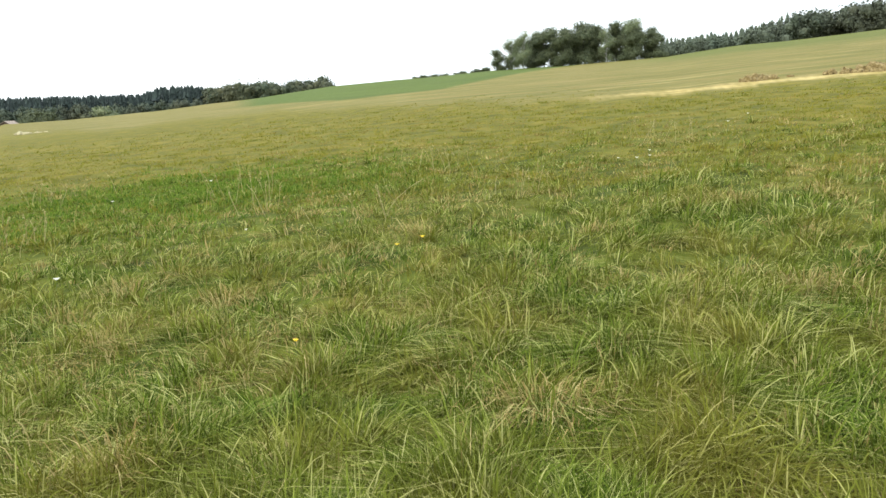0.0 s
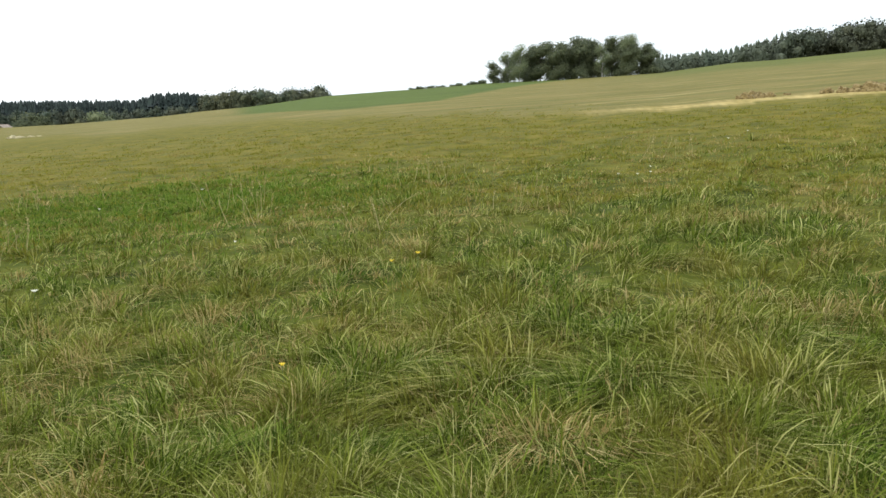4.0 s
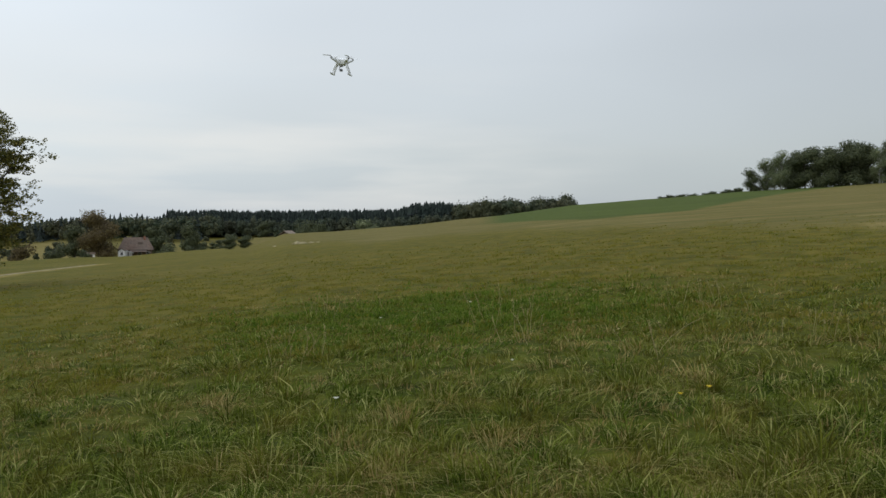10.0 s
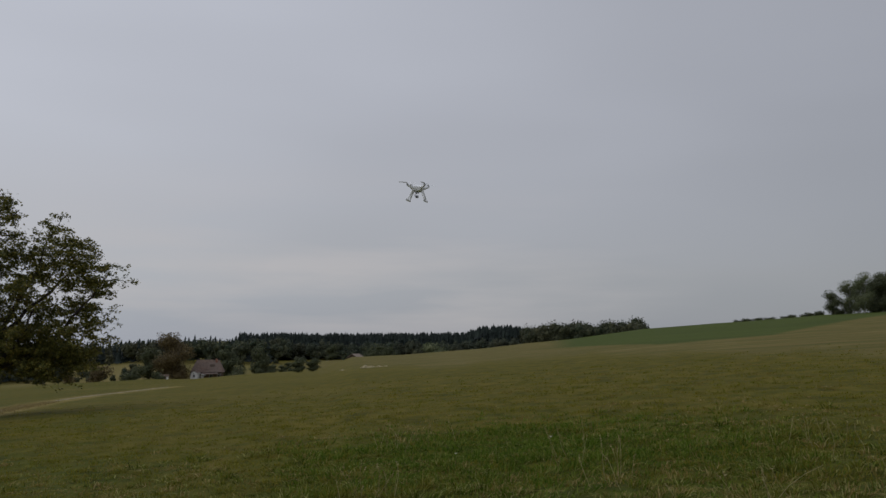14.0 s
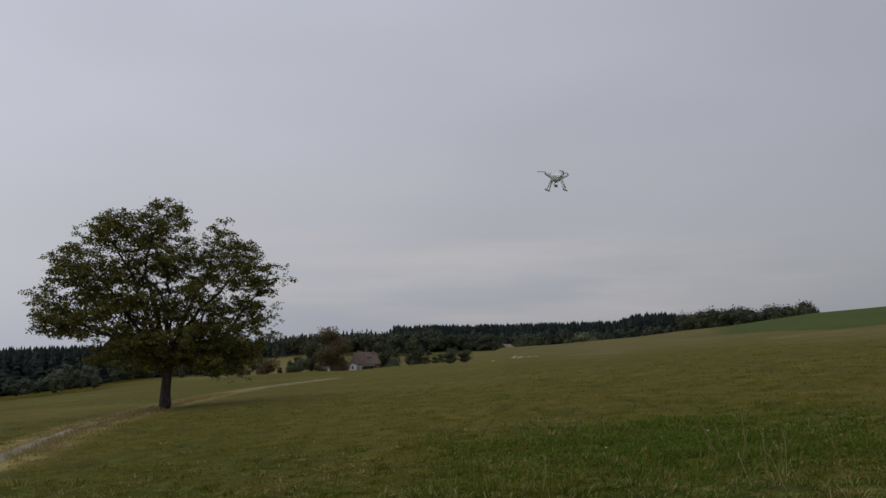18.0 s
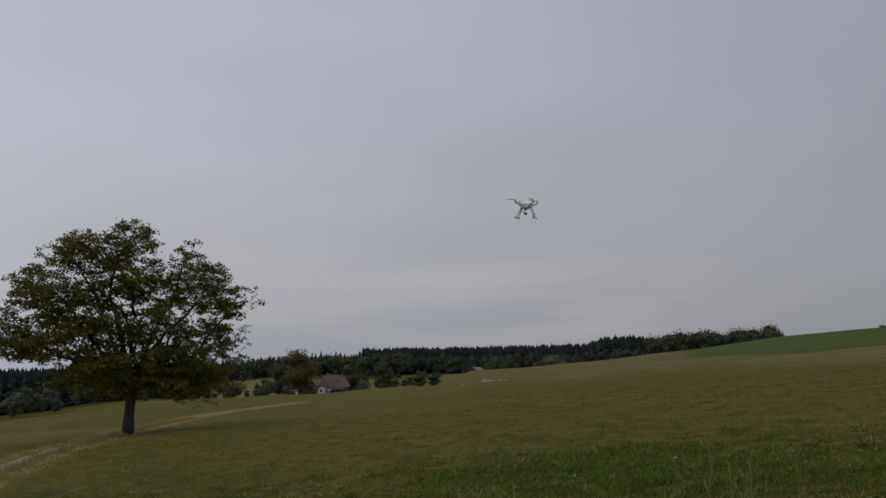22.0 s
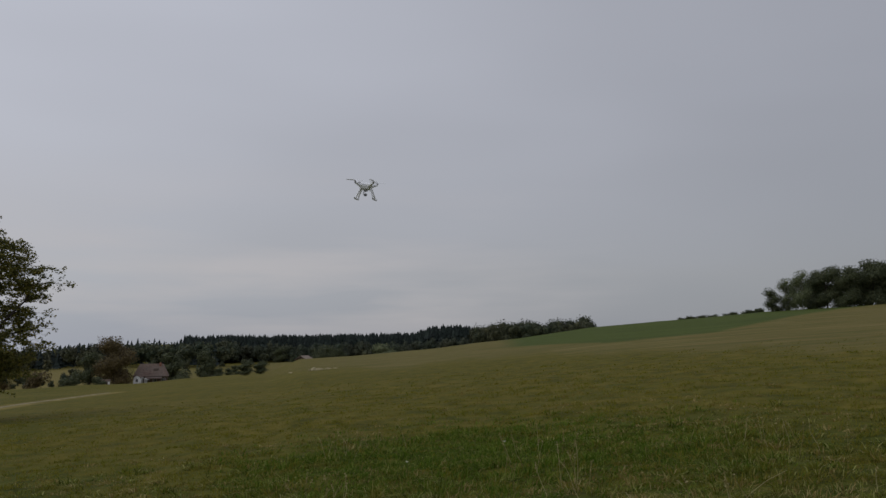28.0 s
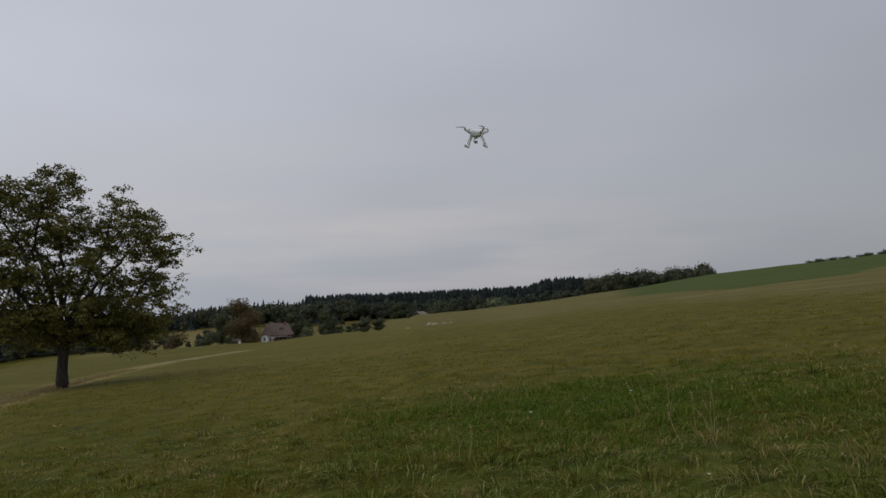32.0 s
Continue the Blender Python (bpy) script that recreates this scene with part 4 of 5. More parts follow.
M_GLASS = material("window_glass", [(0.02, 0.025, 0.03), (0.04, 0.045, 0.05)], 2.0, 0.08, spec=0.6)
M_TRIM = material("painted_trim", [(0.62, 0.6, 0.57), (0.74, 0.73, 0.7)], 3.0, 0.6)
M_SOIL = material("bare_soil", [(0.085, 0.06, 0.022), (0.17, 0.122, 0.047), (0.28, 0.21, 0.095)], 9.0, 0.98, bump=1.0, bump_scale=30.0)
M_HAY = material("bleached_hay", [(0.2, 0.165, 0.08), (0.29, 0.245, 0.13), (0.38, 0.33, 0.2)], 5.0, 0.95, island=0.4)
M_SHELL = material("white_plastic", [(0.82, 0.82, 0.82), (0.88, 0.88, 0.88)], 25.0, 0.35, spec=0.5)
M_SHELL_GREY = material("grey_plastic", [(0.3, 0.3, 0.31), (0.38, 0.38, 0.39)], 25.0, 0.45, spec=0.5)
M_METAL = material("motor_metal", [(0.35, 0.35, 0.36), (0.5, 0.5, 0.5)], 40.0, 0.35, metal=0.9)
M_LENS = material("lens_glass", [(0.01, 0.01, 0.012), (0.02, 0.02, 0.025)], 20.0, 0.08, spec=0.8)
M_YELLOW = material("yellow_petal", [(0.6, 0.42, 0.02), (0.75, 0.55, 0.04)], 60.0, 0.6, translucent=0.2)
M_WHITE_PETAL = material("white_petal", [(0.6, 0.58, 0.45), (0.72, 0.7, 0.58)], 60.0, 0.6, translucent=0.2)
M_STEM = material("flower_stem", [(0.05, 0.09, 0.02), (0.1, 0.14, 0.04)], 30.0, 0.7)


def box_bm(sx, sy, sz, at=(0, 0, 0), bevel=0.0, bm=None):
    """A box (its base centre at `at`), edges bevelled, in a bmesh."""
    own = bmesh.new()
    bmesh.ops.create_cube(own, size=1.0, matrix=Matrix.Translation((at[0], at[1], at[2] + sz / 2)) @ Matrix.Diagonal((sx, sy, sz, 1)))
    if bevel:
        bmesh.ops.bevel(own, geom=list(own.edges), offset=bevel, segments=1, affect="EDGES")
    if bm is None:
        return own
    tmp = bpy.data.meshes.new("tmp")
    own.to_mesh(tmp)
    own.free()
    bm.from_mesh(tmp)
    bpy.data.meshes.remove(tmp)
    return bm


def prism_roof(length, depth, rise, over, thick, hip=0.0):
    """A pitched roof shell, ridge along x, eaves at z=0; hip: how far the ridge ends are drawn in."""
    bm = bmesh.new()
    L, D = length / 2 + over, depth / 2 + over
    R = length / 2 + over - hip

    def shell(dz):
        return [bm.verts.new(p) for p in ((-L, -D, dz), (L, -D, dz), (L, D, dz), (-L, D, dz), (-R, 0, rise + dz), (R, 0, rise + dz))]
    a, b = shell(thick), shell(0)
    for s, flip in ((a, False), (b, True)):
        faces = [(0, 1, 5, 4), (2, 3, 4, 5)] + ([(1, 2, 5), (3, 0, 4)] if hip else [])
        for f in faces:
            vs = [s[i] for i in f]
            bm.faces.new(vs[::-1] if flip else vs)
    rim = ((0, 1), (1, 2), (2, 3), (3, 0)) if hip else ((0, 1), (2, 3), (1, 5), (5, 2), (3, 4), (4, 0))
    for i, j in rim:
        bm.faces.new((a[i], a[j], b[j], b[i]))
    return bm


def walls_with_gables(length, depth, tall, rise, gables=True):
    """A closed wall block, its gable triangles along the ridge (x)."""
    bm = bmesh.new()
    L, D = length / 2, depth / 2
    lo = [bm.verts.new((x, y, -0.6)) for x, y in ((-L, -D), (L, -D), (L, D), (-L, D))]
    hi = [bm.verts.new((x, y, tall)) for x, y in ((-L, -D), (L, -D), (L, D), (-L, D))]
    for i in range(4):
        j = (i + 1) % 4
        if gables and i in (1, 3):
            g = bm.verts.new(((L if i == 1 else -L), 0, tall + rise))
            bm.faces.new((lo[i], lo[j], hi[j], g, hi[i]))
        else:
            bm.faces.new((lo[i], lo[j], hi[j], hi[i]))
    return bm


def window_on(parent, x, y, z, w, h, turn=0.0):
    """A framed window standing 3 cm proud of a wall whose face looks along -y (before the turn)."""
    m = Matrix.Translation((x, y, z)) @ Matrix.Rotation(radians(turn), 4, "Z")
    bm = bmesh.new()
    for sx, sz, ox, oz in ((w + 0.12, 0.07, 0, -0.07), (w + 0.12, 0.07, 0, h), (0.06, h, -w / 2 - 0.03, 0), (0.06, h, w / 2 + 0.03, 0), (0.04, h, 0, 0)):
        box_bm(sx, 0.08, sz, (ox, 0, oz), 0.0, bm)
    win = part("window", (bm, M_TRIM), parent, at=m)
    part("pane", (box_bm(w, 0.03, h), M_GLASS), win, at=Matrix.Translation((0, 0.02, 0)))
    return win


def farmhouse():
    az, r = 36.05, 253.0
    x, y = plan(az, r)
    z = -10.4
    m = Matrix.Translation((x, y, z)) @ Matrix.Rotation(radians(az - 3), 4, "Z")
    root = empty("farmhouse", m, "low farmhouse with a brown clay roof and white gabled wing", "house")
    part("wall", (walls_with_gables(9.0, 7.6, 2.5, 0, False), M_BOARD), root, "dark weathered timber wall")
    roof = part("roof", (prism_roof(9.0, 7.6, 3.6, 0.5, 0.16, 1.7), M_TILE), root, "weathered brown clay tile roof", Matrix.Translation((0, 0, 2.45)))
    part("chimney", (box_bm(0.6, 0.6, 1.5, bevel=0.03), M_BRICK), roof, at=Matrix.Translation((2.5, -0.7, 2.6)))
    bm = box_bm(1.3, 1.6, 0.9, bevel=0.02)
    part("dormer", (bm, M_TILE), roof, at=Matrix.Translation((1.4, -1.7, 1.5)))
    wing = part("wing", (walls_with_gables(2.6, 2.1, 2.0, 0.65), M_PLASTER), root, "white plastered gable wing",
                Matrix.Translation((-3.4, -5.2, 0.3)) @ Matrix.Rotation(radians(80), 4, "Z"))
    part("wing_roof", (prism_roof(2.6, 2.1, 0.65, 0.25, 0.1), M_TILE), wing, at=Matrix.Translation((0, 0, 1.99)))
    window_on(root, -3.626, -6.51, 1.1, 0.6, 0.8, -10)
    window_on(root, 1.2, -3.84, 0.9, 0.9, 1.0)
    window_on(root, 3.6, -3.84, 0.9, 0.9, 1.0)
    part("door", (box_bm(0.95, 0.08, 2.0, bevel=0.02), M_TRIM), root, at=Matrix.Translation((-1.4, -3.85, -0.1)))
    part("bargeboard", (box_bm(2.7, 0.08, 0.16, bevel=0.02), M_TRIM), root, "pale sloping eaves board",
         Matrix.Translation((-1.55, -6.45, 2.0)) @ Matrix.Rotation(radians(18), 4, "Y"))
    # open porch beside the wing
    part("porch_roof", (box_bm(4.6, 2.6, 0.1, bevel=0.02), M_TILE), root, "sloping porch roof",
         Matrix.Translation((0.9, -5.0, 2.15)) @ Matrix.Rotation(radians(8), 4, "X"))
    for px in (0.6, 3.0):
        part("porch_post", (box_bm(0.14, 0.14, 2.6, bevel=0.02), M_BOARD), root, at=Matrix.Translation((px, -6.1, -0.6)))


def barn():
    az, r = 25.65, 332.0
    x, y = plan(az, r)
    m = Matrix.Translation((x, y, -9.4)) @ Matrix.Rotation(radians(az + 55), 4, "Z")
    root = empty("barn", m, "distant barn with a pale weathered roof among trees", "barn")
    part("wall", (walls_with_gables(4.6, 5.0, 4.2, 1.7), M_BOARD), root, "dark timber wall")
    part("roof", (prism_roof(4.6, 5.0, 1.7, 0.5, 0.15), M_TILE_PALE), root, "pale weathered roof", Matrix.Translation((0, 0, 4.2)))
    part("barn_door", (box_bm(2.4, 0.1, 2.8, bevel=0.02), M_BOARD), root, at=Matrix.Translation((0.5, -2.56, 0)))


def garden_hut():
    x, y = plan(38.95, 236)
    m = Matrix.Translation((x, y, -9.95)) @ Matrix.Rotation(radians(40), 4, "Z")
    root = empty("garden_hut", m, "small white garden hut half sunk behind the meadow edge", "hut")
    part("wall", (walls_with_gables(2.4, 1.8, 1.5, 0.45), M_PLASTER), root)
    part("roof", (prism_roof(2.4, 1.8, 0.45, 0.15, 0.07), M_BOARD), root, at=Matrix.Translation((0, 0, 1.5)))
    part("door", (box_bm(0.7, 0.05, 1.4, bevel=0.01), M_BOARD), root, at=Matrix.Translation((0.3, -0.92, 0)))


def valley_trees():
    rust = far_tree_meshes("rust_tree", 13.2, 12.6, 51, M_LEAF_RUST, M_BARK, 10000, 0.42, 0.05, 17)
    plant("rust_tree", rust, ("trunk", "crown"), spot(38.4, 247, 20, 1.0), "large rusty brown broadleaf tree beside the farmhouse", "tree", "trees round the farmhouse")
    a = far_tree_meshes("garden_tree_a", 9.0, 8.5, 52, M_LEAF_GREEN, M_BARK, 4200, 0.45, 0.1, 11)
    b = far_tree_meshes("garden_tree_b", 8.0, 5.5, 53, M_LEAF_GREEN, M_BARK, 3000, 0.45, 0.1, 10)
    c = far_tree_meshes("orchard_tree", 4.4, 5.0, 54, M_LEAF_GREEN, M_BARK, 1500, 0.35, 0.18, 8)
    for k, (me, az, r, s, label) in enumerate((
            (a, 34.7, 270, 1.05, "round olive garden tree behind the farmhouse"), (b, 32.5, 262, 1.15, "narrow dark garden tree near the farmhouse"),
            (b, 39.9, 252, 1.1, "dark tree beyond the meadow edge"), (a, 27.4, 330, 0.7, "round olive tree beside the barn"),
            (a, 24.7, 345, 1.15, "dark round tree beside the barn"), (a, 23.9, 349, 1.3, "dark round tree beside the barn"), (b, 23.1, 350, 1.25, "dark tree beside the barn"),
            (c, 30.9, 270, 0.65, "small orchard tree in the valley"), (c, 30.5, 290, 0.6, "small orchard tree in the valley"),
            (c, 31.6, 280, 0.75, "small orchard tree in the valley"), (c, 32.1, 262, 0.75, "small orchard tree in the valley"),
            (c, 32.4, 300, 1.3, "small orchard tree in the valley"))):
        plant("valley_tree", me, ("trunk", "crown"), spot(az, r, 61 * k, s), label, "tree", "trees of the valley orchard")
    pale = far_tree_meshes("pale_tree", 10.0, 11.0, 55, M_LEAF_PALE, M_BARK, 3200, 0.5, 0.08, 10)
    plant("pale_tree", pale, ("trunk", "crown"), spot(19.9, 330, 0, 1.15), "pale yellow-green tree in front of the spruce forest", "tree", "trees of the valley orchard")
    pair = far_tree_meshes("field_tree", 4.4, 5.2, 56, M_LEAF_GREEN, M_BARK, 2600, 0.3, 0.18, 9, 0.16, 0.6)
    for az, r, s in ((29.8, 166, 0.68), (28.75, 168, 0.62)):
        plant("field_tree", pair, ("trunk", "crown"), spot(az, r, az * 9, s), "small bushy tree on the meadow's edge", "tree", "pair of field trees")
    low = bush_mesh("valley_bush", 4.0, 6.5, 61, M_LEAF_GREEN, 1500, 0.4)
    dark = bush_mesh("dark_bush", 4.5, 5.5, 62, M_LEAF_RUST, 1400, 0.4)
    for k, (me, az, r, s, label) in enumerate((
            (low, 34.15, 236, 1.1, "rounded green bush beside the farmhouse"), (low, 32.3, 236, 0.7, "low green bush beside the farmhouse"),
            (low, 31.5, 240, 0.6, "low green bush in the valley"), (dark, 43.2, 215, 1.1, "brownish bush beyond the meadow edge"),
            (low, 41.0, 226, 1.15, "dark green bush beyond the meadow edge"), (low, 39.4, 226, 0.6, "low green bush beyond the meadow edge"),
            (dark, 44.8, 225, 0.6, "brownish bush beyond the meadow edge"), (low, 46.5, 240, 0.7, "low green bush beyond the meadow edge"),
            (low, 30.5, 250, 0.6, "low green bush in the valley"))):
        plant("valley_bush", me, ("stems", "foliage"), spot(az, r, 83 * k, s), label, "bush", "bushes of the valley")


def lumpy_mesh(name, w, d, h, seed, mat, rough=0.25):
    rng = np.random.default_rng(seed)
    bm = bmesh.new()
    bmesh.ops.create_icosphere(bm, subdivisions=3, radius=1.0)
    ph = rng.uniform(0, 6, 6)
    for v in bm.verts:
        c = v.co
        k = 1 + rough * (math.sin(4 * c.x + ph[0]) * math.sin(5 * c.y + ph[1]) + 0.6 * math.sin(9 * c.x + ph[2]) * math.sin(8 * c.y + ph[3])) + rng.normal() * 0.05
        v.co = Vector((c.x * w / 2 * k, c.y * d / 2 * k, max(-0.3, c.z) * h * k))
    me = bpy.data.meshes.new(name)
    bm.to_mesh(me)
    bm.free()
    me.materials.append(mat)
    return me


def heaps():
    soil = [lumpy_mesh("soil_heap", 1.0, 0.8, 0.33, 71 + k, M_SOIL, 0.3) for k in range(3)]
    for k, (az, r, s) in enumerate(((-24.6, 38.6, 0.5), (-25.1, 38.4, 0.9), (-25.6, 38.8, 0.75), (-26.3, 38.9, 0.6), (-27.4, 39.3, 0.3), (-29.8, 38.6, 0.6),
                                    (-30.7, 38.4, 0.7), (-31.6, 38.2, 0.9), (-32.5, 38.0, 1.1), (-33.4, 38.0, 0.9))):
        ob = new("soil_mound", soil[k % 3])
        ob.matrix_basis = spot(az, r, 40 * k, s, 0.0)
        tagged(ob, "loose heap of bare brown soil on dry grass", "soil heap", "soil heaps along the verge")
    hay = [lumpy_mesh("hay_heap", 1.7, 1.0, 0.22, 81 + k, M_HAY, 0.35) for k in range(2)]
    for k, (az, r, s) in enumerate(((25.0, 78, 0.95), (24.1, 79, 0.55), (26.7, 82, 0.4), (23.6, 80, 0.3))):
        ob = new("hay_heap", hay[k % 2])
        ob.matrix_basis = spot(az, r, 70 + 30 * k, s, 0.0)
        tagged(ob, "flat heap of bleached hay on the meadow", "hay heap", "hay heaps")


def revolve(profile, sides=16, mat=None):
    """A turned body from (radius, z) pairs."""
    bm = bmesh.new()
    rings = []
    for r, z in profile:
        rings.append([bm.verts.new((math.cos(2 * math.pi * k / sides) * r, math.sin(2 * math.pi * k / sides) * r, z)) for k in range(sides)])
    for a, b in zip(rings, rings[1:]):
        for k in range(sides):
            bm.faces.new((a[k], a[(k + 1) % sides], b[(k + 1) % sides], b[k]))
    bm.faces.new(rings[0][::-1])
    bm.faces.new(rings[-1])
    return bm


def drone():
    """White quadcopter hovering over the meadow, rotors shown at rest."""
    m = Matrix.Translation((-4.98, 11.9, 4.08)) @ Matrix.Rotation(radians(8), 4, "Z") @ Matrix.Rotation(radians(4), 4, "Y") @ Matrix.Rotation(radians(5), 4, "X") @ Matrix.Diagonal((1.14, 1.14, 1.14, 1))
    root = empty("quadcopter", m, "white camera quadcopter hovering above the meadow", "drone")
    bm = bmesh.new()
    bmesh.ops.create_icosphere(bm, subdivisions=3, radius=1.0)
    for v in bm.verts:
        c = v.co
        # four-cornered shell, flatter above, hollowed between the arms
        a = math.atan2(c.y, c.x)
        k = 0.074 + 0.034 * abs(math.sin(2 * a)) ** 2
        if c.z > 0:
            v.co = Vector((c.x * k, c.y * k, c.z * 0.036))
        else:                       # deep hull with steep sides
            s = 1 - 0.25 * -c.z
            h = math.hypot(c.x, c.y) + 1e-6
            flat = min(1.0, h * 1.5) / h
            v.co = Vector((c.x * k * s * flat, c.y * k * s * flat, -0.07 * abs(c.z) ** 0.8))
    for f in bm.faces:
        f.smooth = True
    body = part("body", (bm, M_SHELL), root)
    part("battery", (box_bm(0.07, 0.11, 0.045, (0, 0, -0.02), 0.006), M_SHELL_GREY), body, "grey battery pack", Matrix.Translation((0, 0.045, 0)))
    turns = (40, 115, 10, 75)
    for k, (sx, sy) in enumerate(((1, 1), (-1, 1), (-1, -1), (1, -1))):
        wood = Wood()
        wood.tube([(sx * 0.055, sy * 0.055, -0.012), (sx * 0.095, sy * 0.095, 0.008), (sx * 0.124, sy * 0.124, 0.02)], [0.028, 0.017, 0.0135], 10)
        arm = part("arm", wood.mesh("arm", M_SHELL), root)
        part("motor", (revolve([(0.011, 0.0), (0.0145, 0.003), (0.0145, 0.02), (0.011, 0.024), (0.004, 0.03)], 14), M_METAL), arm,
             at=Matrix.Translation((sx * 0.124, sy * 0.124, 0.02)))
        bm = bmesh.new()
        for d in (1, -1):
            secs = []
            for t, half, lift in ((0.0, 0.006, 0.0), (0.25, 0.0135, 0.002), (0.6, 0.011, 0.003), (1.0, 0.004, 0.003)):
                xx = d * 0.118 * t
                secs.append([bm.verts.new((xx, -half, lift - 0.003 * d)), bm.verts.new((xx, half, lift + 0.003 * d)),
                             bm.verts.new((xx, half, lift + 0.003 * d + 0.0016)), bm.verts.new((xx, -half, lift - 0.003 * d + 0.0016))])
            for a, b in zip(secs, secs[1:]):
                for i in range(4):
                    bm.faces.new((a[i], a[(i + 1) % 4], b[(i + 1) % 4], b[i]))
            bm.faces.new(secs[-1])
        part("propeller", (bm, M_SHELL), arm, at=Matrix.Translation((sx * 0.124, sy * 0.124, 0.05)) @ Matrix.Rotation(radians(turns[k]), 4, "Z"))
    for sx in (1, -1):
        wood = Wood()
        for sy in (1, -1):
            wood.tube([(sx * 0.06, sy * 0.03, -0.04), (sx * 0.095, sy * 0.045, -0.11), (sx * 0.122, sy * 0.06, -0.185)], [0.015, 0.0115, 0.01], 8)
        wood.tube([(sx * 0.125, -0.11, -0.178), (sx * 0.125, -0.095, -0.19), (sx * 0.125, 0.095, -0.19), (sx * 0.125, 0.11, -0.178)], [0.009, 0.0115, 0.0115, 0.009], 8)
        part("landing_skid", wood.mesh("landing_skid", M_SHELL), root)
    gimbal = part("gimbal", (box_bm(0.05, 0.05, 0.012, bevel=0.003), M_SHELL_GREY), root, "grey camera gimbal", Matrix.Translation((0, -0.02, -0.085)) @ Matrix.Rotation(radians(180), 4, "Z"))
    wood = Wood()
    wood.tube([(0, 0, 0), (0.028, 0, -0.012), (0.03, 0, -0.045)], [0.006, 0.005, 0.005], 8)
    part("gimbal_arm", wood.mesh("gimbal_arm", M_SHELL_GREY), gimbal)
    part("camera_head", (box_bm(0.04, 0.036, 0.036, (0, 0, -0.065), 0.005), M_SHELL_GREY), gimbal)
    part("lens", (revolve([(0.013, 0.0), (0.013, 0.012), (0.01, 0.014)], 14), M_LENS), gimbal,
         at=Matrix.Translation((0, 0.017, -0.047)) @ Matrix.Rotation(radians(-90), 4, "X"))


def flower(x, y, tall, head, mat, label, petals=9, seed=0):
    """One meadow flower: bent stem and a head of petals."""
    rng = np.random.default_rng(seed)
    root = empty("meadow_flower", Matrix.Translation((x, y, ground_at(x, y))), label, "flower", "meadow flowers")
    top = Vector((rng.normal() * 0.02, rng.normal() * 0.02, tall))
    wood = Wood()
    wood.tube(bent_path((0, 0, -0.02), top, rng, 0.06, 4), [0.003, 0.0028, 0.0025, 0.002, 0.002], 5)
    part("stem", wood.mesh("stem", M_STEM), root)
    bm = bmesh.new()
    c = bm.verts.new(top + Vector((0, 0, 0.006)))
    for k in range(petals):
        a, b = 2 * math.pi * k / petals, math.pi / petals * 0.8
        pts = [top + Vector((math.cos(a + o) * head * rr, math.sin(a + o) * head * rr, hh)) for o, rr, hh in ((-b, 0.65, 0.004), (0, 1.0, 0.009), (b, 0.65, 0.004))]
        vs = [bm.verts.new(p) for p in pts]
        bm.faces.new((c, *vs))
    # a cupped disc below closes the head
    bmesh.ops.create_icosphere(bm, subdivisions=1, radius=head * 0.55, matrix=Matrix.Translation(top) @ Matrix.Diagonal((1, 1, 0.6, 1)))
    part("blossom", (bm, mat), root)


def flowers():
    for k, (x, y, t, h, w) in enumerate(((-0.6, 4.2, 0.13, 0.02, 1), (0.2, 6.6, 0.14, 0.026, 1), (-0.02, 6.5, 0.12, 0.022, 1),
                                         (-3.0, 6.7, 0.14, 0.03, 0), (7.3, 15.7, 0.18, 0.035, 0), (3.4, 10.7, 0.22, 0.028, 0), (3.62, 10.85, 0.2, 0.024, 0),
                                         (3.2, 10.95, 0.2, 0.024, 0), (3.8, 11.3, 0.2, 0.024, 0), (-1.55, 7.9, 0.2, 0.02, 0), (6.1, 13.9, 0.22, 0.03, 0),
                                         (-4.2, 11.5, 0.2, 0.025, 0), (-3.1, 13.0, 0.22, 0.03, 0))):
        flower(x, y, t, h, M_YELLOW if w else M_WHITE_PETAL, "small yellow meadow flower in the grass" if w else "small white meadow flower in the grass", seed=k)


def stalk_tuft(x, y, spread, n, tall, seed):
    """A tuft of tall pale seeding grass."""
    rng = np.random.default_rng(seed)
    root = empty("seed_grass_tuft", Matrix.Translation((x, y, ground_at(x, y))), "tuft of tall pale seeding grass", "grass tuft", "tufts of seeding grass")
    wood, heads = Wood(), []
    for _ in range(n):
        bx, by = rng.normal() * spread, rng.normal() * spread
        base = Vector((bx, by, ground_at(x + bx, y + by) - ground_at(x, y) - 0.02))
        h = tall * rng.uniform(0.6, 1.15)
        tip = base + Vector((rng.normal() * 0.13, rng.normal() * 0.13, h))
        p = bent_path(base, tip, rng, 0.08, 4)
        wood.tube(p, [0.0038, 0.0036, 0.0033, 0.0028, 0.0022], 3)
        heads += [p[3].lerp(p[4], t) for t in np.linspace(0.2, 1.0, 7)]
    tagged(part("stalk_spray", wood.mesh("stalk_spray", M_STALK), root), kind="stuff")
    hp = np.array([tuple(q) for q in heads]) + rng.normal(size=(len(heads), 3)) * 0.006
    v, f = leaf_cards(hp, 0.036, rng, 0.34)
    tagged(part("seed_fluff", mesh_np("seed_fluff", v, f, M_STALK), root), kind="stuff")


